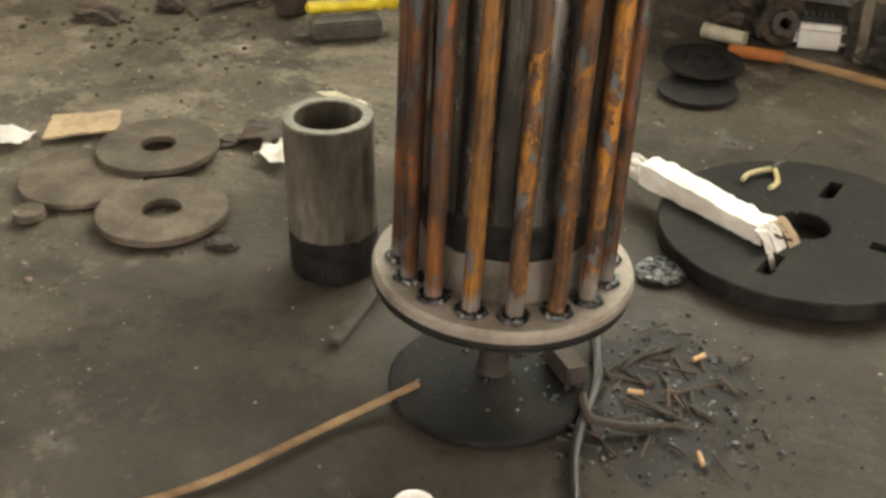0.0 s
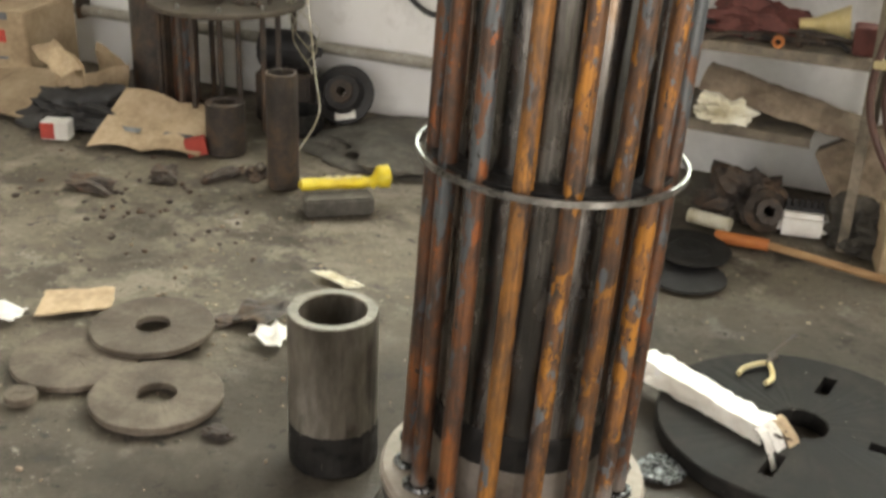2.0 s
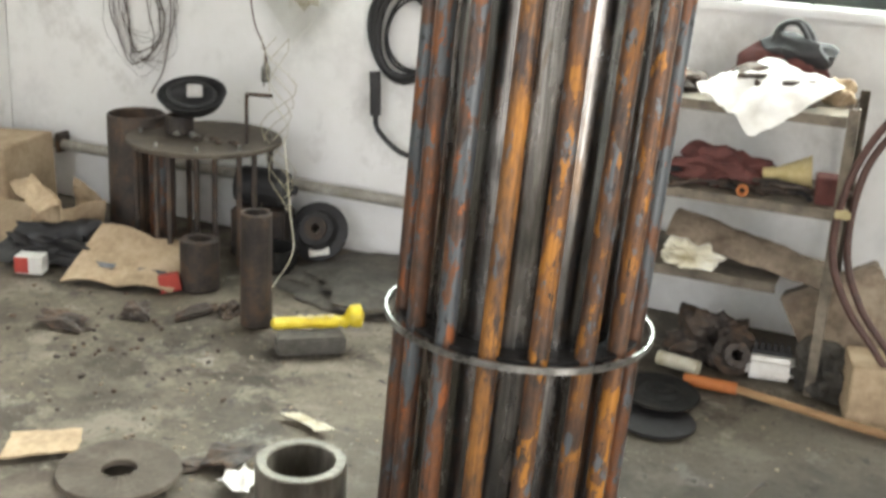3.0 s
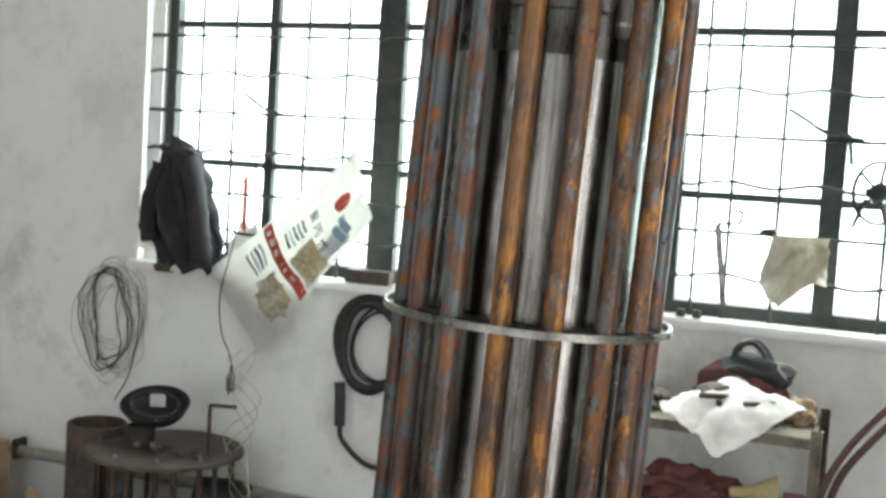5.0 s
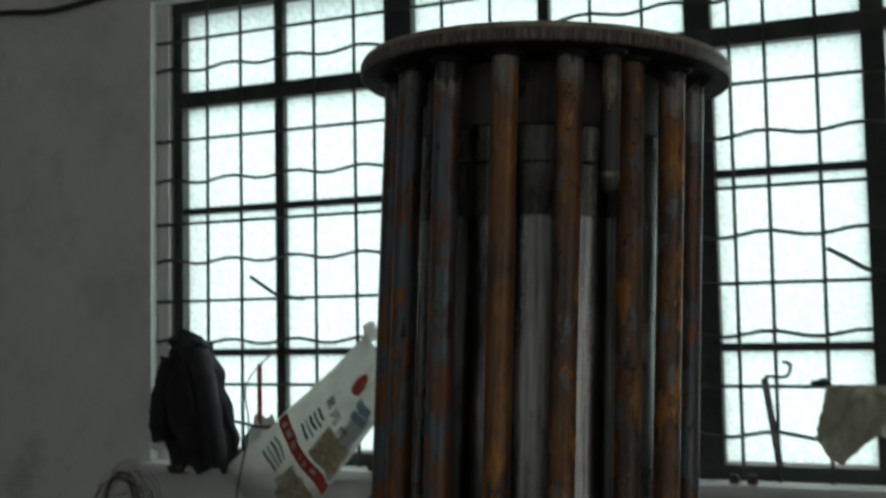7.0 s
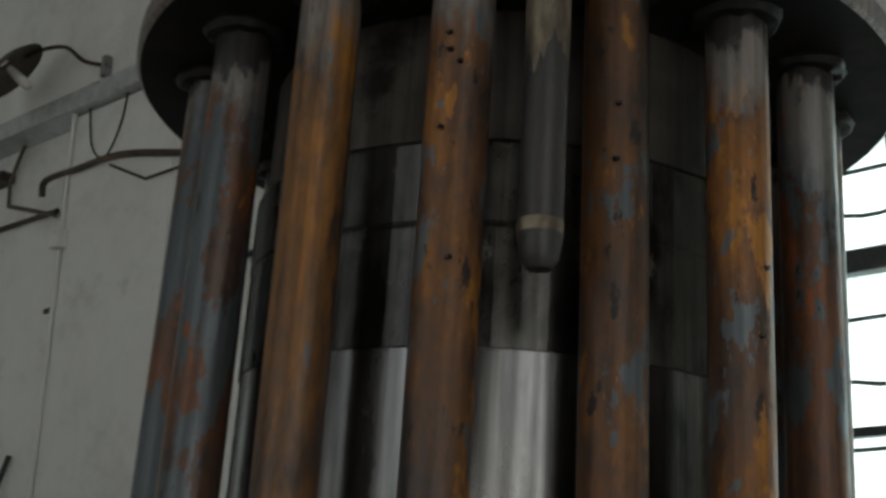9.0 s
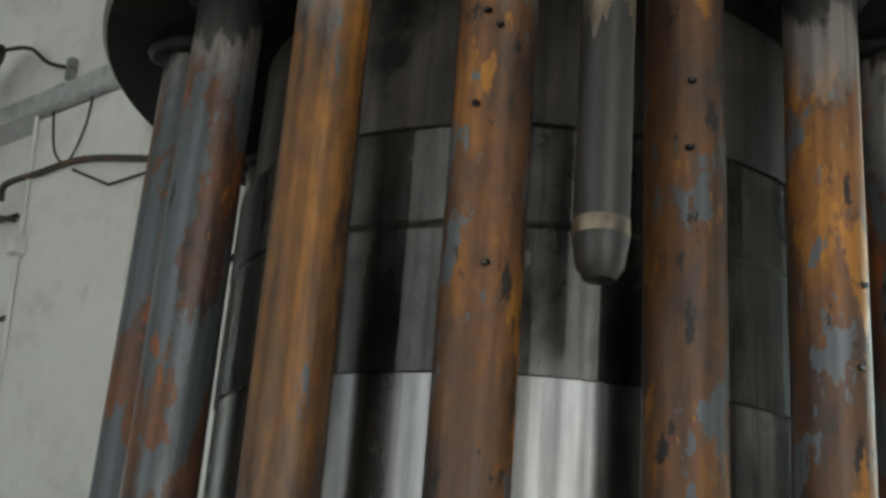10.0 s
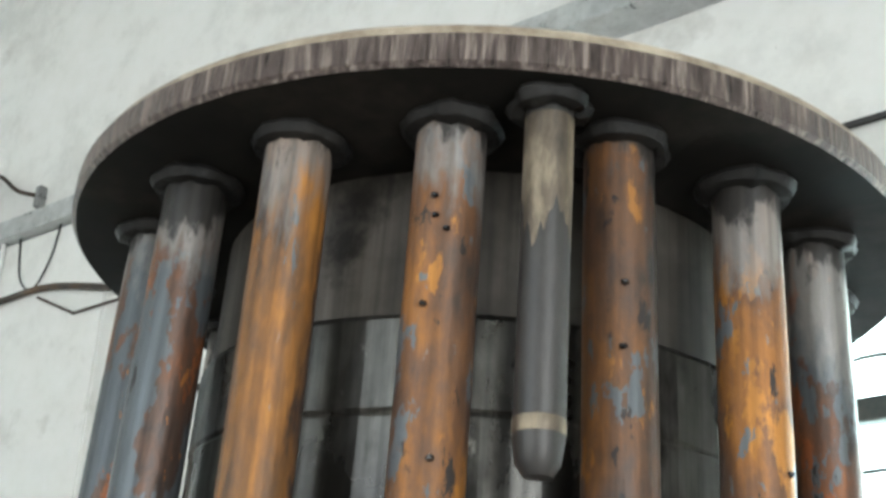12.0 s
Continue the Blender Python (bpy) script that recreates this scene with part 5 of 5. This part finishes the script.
for k in range(5):
    rx, rz = 0.155 - 0.012 * k, 0.20 - 0.014 * k
    rod([(-1.42 + 0.012 * k + rx * math.cos(a) + 0.01 * math.sin(2 * a + k), 2.585 - 0.02 * (k % 3), 0.985 + rz * math.sin(a)) for a in [2 * math.pi * s / 36 for s in range(36)]], 0.014 if k < 3 else 0.006, 8, bm, True)
coil = thing("welding_cable", "heavy black welding cable coiled on the wall", "cable")
part("coil", bm, CABLE, coil, smooth=True)
part("electrode_holder", rod([(-1.53, 2.55, 0.82), (-1.52, 2.54, 0.76), (-1.515, 2.54, 0.64)], 0.024, 10), BLACK, coil, "black electrode holder")
part("tail", rod(smooth_path([(-1.515, 2.54, 0.65), (-1.50, 2.54, 0.58), (-1.40, 2.54, 0.50), (-1.30, 2.55, 0.48)]), 0.012, 8), CABLE, coil, "", None, True)


def coat(u, v):
    a = math.pi * (0.02 + 0.96 * u)
    c = math.cos(a)
    lean = 0.05 * v
    w = 0.085 + 0.095 * min(1, v * 1.7) ** 0.8 - 0.04 * max(0, v - 0.75)
    fold = 0.03 * math.sin(8 * a + 5 * v + 2 * ripple(u * 2, v * 2, 1, 4)) * min(1, v * 2.5) + 0.03 * ripple(u * 4, v * 5, 1.3, 3)
    hem = 0.07 * ripple(u * 5, 3, 1.2, 4) * max(0, v - 0.8) / 0.2
    return Vector((-2.37 + lean + w * c + 0.025 * ripple(v * 6, u, 1.2, 7), 2.595 - (0.03 + 0.09 * math.sin(math.pi * min(1, v * 0.8 + 0.15)) ** 0.7) * math.sin(a) + fold * math.sin(a), 1.80 - 0.58 * v - (0.06 * abs(c) ** 2 * (1 - v)) - hem))


jacket = thing("work_jacket", "dark grey work jacket hanging crumpled at the window corner", "jacket")
part("body", sheet(coat, 44, 36, 0.006), CLOTHDARK, jacket, smooth=True)
part("sleeve", rod(smooth_path([(-2.30, 2.51, 1.70), (-2.24, 2.48, 1.58), (-2.205, 2.47, 1.43), (-2.195, 2.48, 1.32), (-2.21, 2.50, 1.26)], 6), 0.055, 14, None, False, [0.75 + 0.3 * abs(ripple(k, 1, 0.6, 4)) for k in range(25)]), CLOTHDARK, jacket, "crumpled hanging sleeve", None, True)
part("sleeve", rod(smooth_path([(-2.45, 2.53, 1.68), (-2.48, 2.51, 1.54), (-2.49, 2.50, 1.42), (-2.48, 2.51, 1.34)], 6), 0.05, 14, None, False, [0.75 + 0.3 * abs(ripple(k, 2, 0.6, 9)) for k in range(19)]), CLOTHDARK, jacket, "crumpled hanging sleeve", None, True)
part("collar", lump(0.09, 0.06, 0.04, 33, 0.5, 3), CLOTHDARK, jacket, "bunched collar with pale lining", pose(-2.37, 2.54, 1.715, 0, 12, 0), True)
# white sheet in place of the daylight showing through the jacket's gap
solid("pale_rag", quad_sheet((-2.60, 0.0), (-2.52, 0.0), (-2.50, 0.10), (-2.58, 0.12), 0.0, 0.003, 0.01, 4), PAPER, "white scrap standing in for light through the gap by the jacket", "cloth", pose(0.02, 2.55, 1.30, 90, 0, 0))
solid("sill_tool", lump(0.05, 0.03, 0.05, 61, 0.6, 3), IRON, "dark trowel-like tool on the sill end", "tool", pose(-2.43, 2.57, 1.20, 0, 0, 20))

# printed sack tied to the window bars
sack = thing("printed_sack", "white woven plastic sack with faded print tied to the window bars", "sack")
SA, SB, SC, SD = Vector((-1.50, 2.50, 1.76)), Vector((-1.41, 2.52, 1.52)), Vector((-1.89, 2.50, 0.90)), Vector((-2.19, 2.54, 1.23))


def sack_at(u, v, lift=0.0):
    p = SA * (1 - u) * (1 - v) + SB * (1 - u) * v + SC * u * v + SD * u * (1 - v)
    out = 0.035 * math.sin(math.pi * u) * math.sin(math.pi * v) + 0.018 * ripple(u * 3, v * 3, 1.4, 5) + 0.012 * ripple(u * 8, v * 5, 1.3, 8)
    pinch = 0.05 * max(0, 0.2 - u) * math.sin(7 * v)
    return p + Vector((0.01 * ripple(v * 5, u * 5, 1, 2), -out - lift + pinch, 0.012 * ripple(u * 4, v * 4, 1, 9)))


part("front", sheet(lambda u, v: sack_at(u, v), 40, 26, 0.003), SACKWHITE, sack, smooth=True)


def patch(name, u0, u1, v0, v1, m, label="", round_=False):
    if round_:
        def at(u, v):
            a, r = 2 * math.pi * u, 0.5 * v
            if name == "grime":
                r *= 0.7 + 0.75 * abs(ripple(2.4 * math.cos(a), 2.4 * math.sin(a), 1.0, 4)) + 0.2 * ripple(7 * math.cos(a), 7 * math.sin(a), 1.0, 2)
            return sack_at((u0 + u1) / 2 + (u1 - u0) * r * math.cos(a), (v0 + v1) / 2 + (v1 - v0) * r * math.sin(a), 0.005)
        part(name, sheet(at, 20, 4, 0.001), m, sack, label)
    else:
        part(name, sheet(lambda u, v: sack_at(u0 + (u1 - u0) * u, v0 + (v1 - v0) * v, 0.0035 if "picture" in name else 0.005), 10, 10, 0.001), m, sack, label)


patch("red_band", 0.555, 0.615, 0.02, 0.98, RED, "printed red band")
for k in range(6):
    patch("printed_mark", 0.572, 0.598, 0.10 + 0.12 * k, 0.17 + 0.12 * k, SACKWHITE)
patch("logo", 0.08, 0.19, 0.36, 0.56, RED, "round red and orange mark", True)
patch("printed_mark", 0.10, 0.17, 0.47, 0.56, OCHRE)
patch("printed_mark", 0.14, 0.185, 0.62, 0.86, BLUE)
patch("printed_mark", 0.20, 0.24, 0.66, 0.90, BLUE)


def letter(char, u0, v0, du, dv):
    """One character of the print, laid on the cloth and read across it."""
    curve = bpy.data.curves.new("letter", "FONT")
    curve.body, curve.size, curve.offset = char, 1.0, 0.012
    ob = new("letter_curve", curve)
    bpy.context.view_layer.update()
    flat = bpy.data.meshes.new_from_object(ob.evaluated_get(bpy.context.evaluated_depsgraph_get()))
    bpy.data.objects.remove(ob)
    bm = bmesh.new()
    bm.from_mesh(flat)
    for v in bm.verts:
        v.co = sack_at(u0 - du * v.co.y, v0 + dv * v.co.x, 0.006)
    part("letter", bm, INK, sack)


for k, char in enumerate("\u805a\u4e19\u70ef"):
    letter(char, 0.325 + 0.012 * k, 0.27 + 0.19 * k, 0.062, 0.155)
for k in range(5):
    patch("printed_mark", 0.37 + 0.03 * k, 0.385 + 0.03 * k, 0.28, 0.46 + 0.03 * (k % 2), BLUE if k % 2 else INK)
r7 = random.Random(9)
for k in range(14):
    u, v = r7.uniform(0.36, 0.53), r7.uniform(0.52, 0.92)
    patch("printed_mark", u, u + 0.025, v, v + 0.05, OCHRE)
for k in range(4):
    patch("printed_mark", 0.66 + 0.03 * k, 0.675 + 0.03 * k, 0.15, 0.40, INK if k % 2 else BLUE)
patch("printed_mark", 0.66, 0.70, 0.55, 0.9, OCHRE)
patch("printed_picture", 0.36, 0.54, 0.56, 0.97, PALEPRINT, "faded yellow picture")
patch("printed_picture", 0.17, 0.37, 0.70, 0.93, PALEBLUE, "faded blue picture")
patch("grime", 0.64, 0.86, 0.42, 0.98, GRIME, "brown grimy patch", True)
part("tied_ear", lump(0.03, 0.02, 0.05, 70, 0.6, 3), SACKWHITE, sack, "knotted corner", pose(-1.50, 2.52, 1.74), True)
solid("hanging_wire", rod(smooth_path([(-2.01, 2.665, 1.72), (-2.02, 2.45, 1.58), (-2.00, 2.43, 1.40), (-2.05, 2.42, 1.15), (-2.06, 2.46, 0.98), (-2.03, 2.50, 0.85), (-2.05, 2.52, 0.70)], 8), 0.0035, 6), HOSE, "thin brown wire hanging over the sack", "wire")
solid("glass_bottle", lathe([(0.001, 0), (0.018, 0), (0.02, 0.01), (0.02, 0.06), (0.009, 0.085), (0.009, 0.11), (0.001, 0.11)], 20), HOOP, "small shiny bottle hanging on the wire", "bottle", pose(-2.04, 2.52, 0.72))

solid("ledge_box", box(-0.10, 0.10, -0.035, 0.035, 0, 0.055, 0.004), IRON, "flat dark box on the window sill", "box", pose(-1.445, 2.60, 1.24, 0, 0, 2))
solid("red_strip", box(-0.012, 0.012, -0.002, 0.002, 0, 0.34, 0.001), RED, "faded red strip behind the grille", "strip", pose(-2.125, 2.70, 1.31))
solid("white_bundle", crumple(-2.20, -1.96, 2.69, 2.712, 1.245, 0.26, 21), PAPER, "white cloth outside the panes", "cloth", smooth=True)

# hanging cloth, strap, latches, wheel on the right bays


def hang(u, v):
    low = 0.165 + 0.085 * max(0.0, 1 - abs(u - 0.38) / 0.45)
    x = 0.165 + 0.19 * u - 0.055 * v * (1 - u) ** 1.5 + 0.014 * ripple(u * 5, v * 4, 1.2, 3)
    y = 2.62 - 0.045 * math.sin(math.pi * u) * (0.4 + v) - 0.022 * math.sin(11 * u + 5 * v) + 0.012 * ripple(u * 9, v * 7, 1.1, 6)
    return Vector((x, y, 1.57 - low * v - 0.012 * math.sin(7 * u) * v))


solid("hanging_cloth", sheet(hang, 34, 24, 0.003), OLDCLOTH, "grubby yellowed cloth crumpled on the grille", "cloth", smooth=True)
solid("grille_clamp", lump(0.035, 0.02, 0.02, 3, 0.4, 2), BLACK, "black clamp on the grille", "clamp", pose(0.14, 2.635, 1.565))
solid("metal_strap", box(-0.012, 0.012, -0.002, 0.002, -0.30, 0, 0.001), HOOP, "grey metal strap hanging on the grille", "strap", pose(-0.045, 2.635, 1.595, 0, -8, 0))
solid("strap_hook", rod(smooth_path([(-0.05, 2.64, 1.58), (-0.03, 2.62, 1.60), (0.03, 2.62, 1.60), (0.045, 2.62, 1.64), (0.02, 2.62, 1.65)]), 0.006, 7), BLACK, "black hook on the grille", "hook")
for x, z in ((-2.015, 1.94), (0.30, 1.955)):
    solid("window_latch", rod(smooth_path([(x - 0.125, 2.66, z + 0.075), (x - 0.05, 2.655, z + 0.03), (x, 2.66, z), (x + 0.08, 2.655, z - 0.018), (x + 0.14, 2.655, z - 0.025)], 5), 0.008, 7), FRAME, "dark window stay and latch", "latch", None, "window latches")
solid("latch_bar", rod([(0.39, 2.66, 1.95), (0.405, 2.655, 1.84)], 0.008, 7), FRAME, "short dark latch bar", "latch")
wh = thing("fan_guard", "small black broken fan guard hooked on the grille", "fan guard", pose(0.505, 2.635, 1.745, 90, 0, 0))
part("rim", rod([(0.085 * math.cos(a), 0.11 * math.sin(a), 0) for a in [radians(40 + 8 * k) for k in range(36)]], 0.007, 7), BLACK, wh)
for a in (20, 80, 140, 215, 290):
    part("spoke", rod([(0, 0, 0), (0.082 * math.cos(radians(a)), 0.105 * math.sin(radians(a)), 0)], 0.007, 6), BLACK, wh)
part("hub", lump(0.045, 0.038, 0.02, 6, 0.4, 2, False), BLACK, wh)
part("tail", rod([(-0.04, -0.02, 0), (-0.08, -0.13, 0.0)], 0.008, 6), BLACK, wh)
for x in (-0.15, -0.09):
    solid("sill_nut", lathe([(0.006, 0), (0.018, 0), (0.018, 0.03), (0.006, 0.03)], 6), IRON, "dark nut on the window sill", "nut", pose(x, 2.60, 1.24), "sill nuts")

# ---- high on the wall ----
solid("wall_cable", rod(smooth_path([(-4.6, 2.59, 3.25), (-3.61, 2.59, 3.30), (-3.2, 2.59, 3.27), (-2.9, 2.59, 3.29), (-2.51, 2.59, 3.33), (-1.4, 2.59, 3.36), (0.4, 2.59, 3.34), (2.5, 2.59, 3.36)], 8), 0.014, 8), CABLE, "sagging black cable along the wall above the window", "cable")
lamp = thing("wall_lamp", "grey enamel wall lamp, unlit, on a curved iron arm", "lamp", pose(-4.88, 2.38, 4.63))
part("shade", lathe([(0.03, 0.06), (0.05, 0.055), (0.12, 0.03), (0.165, 0.0), (0.162, -0.004), (0.11, 0.022), (0.03, 0.045)], 40), FLATSTEEL, lamp, "", pose(0.02, 0, -0.05, 38, -34, 0) @ Matrix.Scale(1.25, 4), True)
part("bulb", lathe([(0.001, -0.13), (0.02, -0.125), (0.03, -0.10), (0.026, -0.02), (0.018, 0.03), (0.001, 0.03)], 20), PAPER, lamp, "pale glass bulb", pose(0.02, 0, -0.05, 38, -34, 0), True)
part("arm", rod(smooth_path([(0.04, 0.05, 0.05), (0.16, 0.09, 0.08), (0.30, 0.13, 0.06), (0.42, 0.17, -0.04), (0.58, 0.21, -0.10)]), 0.011, 8), IRON, lamp, "curved iron arm", None, True)
part("bracket", box(0.56, 0.60, 0.18, 0.225, -0.17, -0.05, 0.004), GALV, lamp, "small wall bracket")
PF = FACE - 0.10
solid("conduit", rod(smooth_path([(-4.60, PF - 0.02, 3.84), (-4.58, PF - 0.02, 3.92), (-4.3, PF - 0.02, 3.92), (-3.95, PF - 0.02, 3.91), (-3.43, PF - 0.02, 3.79)], 5), 0.017, 8), IRON, "dark conduit bent along the pier", "conduit")
solid("conduit", rod([(-4.04, PF - 0.012, 3.88), (-3.75, PF - 0.012, 3.74), (-3.42, PF - 0.012, 3.74)], 0.007, 6), WIRE, "thin branch conduit on the pier", "conduit")
solid("conduit", rod([(-5.9, 2.59, 3.80), (-5.44, 2.59, 3.80), (-4.60, 2.59, 3.79)], 0.014, 8), IRON, "dark conduit along the wall", "conduit")
solid("conduit", rod([(-4.40, PF - 0.012, 4.27), (-4.39, PF - 0.012, 3.59), (-4.38, PF - 0.012, 1.0)], 0.012, 8), PLASTER, "limewashed vertical conduit on the pier", "conduit")
solid("conduit", rod([(-4.96, 2.575, 4.28), (-5.08, 2.575, 4.05), (-5.06, 2.575, 3.91), (-4.57, 2.56, 3.75)], 0.012, 8), FLATSTEEL, "thin pale hanger under the steel channel", "conduit")
solid("channel_end", box(-5.9, -5.08, 2.52, 2.605, 4.05, 4.11, 0.004), IRON, "dark steel bracket arm under the channel", "bracket")
solid("junction_box", box(-0.04, 0.04, -0.03, 0.03, -0.045, 0.045, 0.006), PLASTER, "small pale junction box on the pier", "switch box", pose(-4.385, PF - 0.03, 3.56))
solid("wall_cable", rod(smooth_path([(-4.28, PF - 0.008, 4.27), (-4.22, PF - 0.008, 4.02), (-4.08, PF - 0.02, 3.93), (-4.0, PF - 0.008, 4.08), (-3.96, PF - 0.008, 4.27)], 6), 0.005, 6), CABLE, "thin cable looped under the channel", "cable")
solid("wall_cable", rod([(-1.2, 2.59, 3.62), (2.5, 2.59, 3.68)], 0.012, 8), CABLE, "cable along the wall above the window", "cable")
solid("leaning_pole", rod([(-5.0, 2.40, 1.4), (-4.75, 2.585, 2.54)], 0.014, 8), FRAME, "dark pole leaning on the wall", "pole")
solid("plank_pile", box(-0.4, 0.4, -0.2, 0.2, 0, 1.4, 0.01), DRIFT, "stack of boards standing by the wall", "boards", pose(-4.9, 2.38, 0))
solid("roof_pipe", rod([(-0.95, 2.50, 4.46), (1.35, 2.50, 4.03)], 0.045, 16), GALV, "grey steel pipe sloping across the wall under the roof", "pipe", smooth=True)
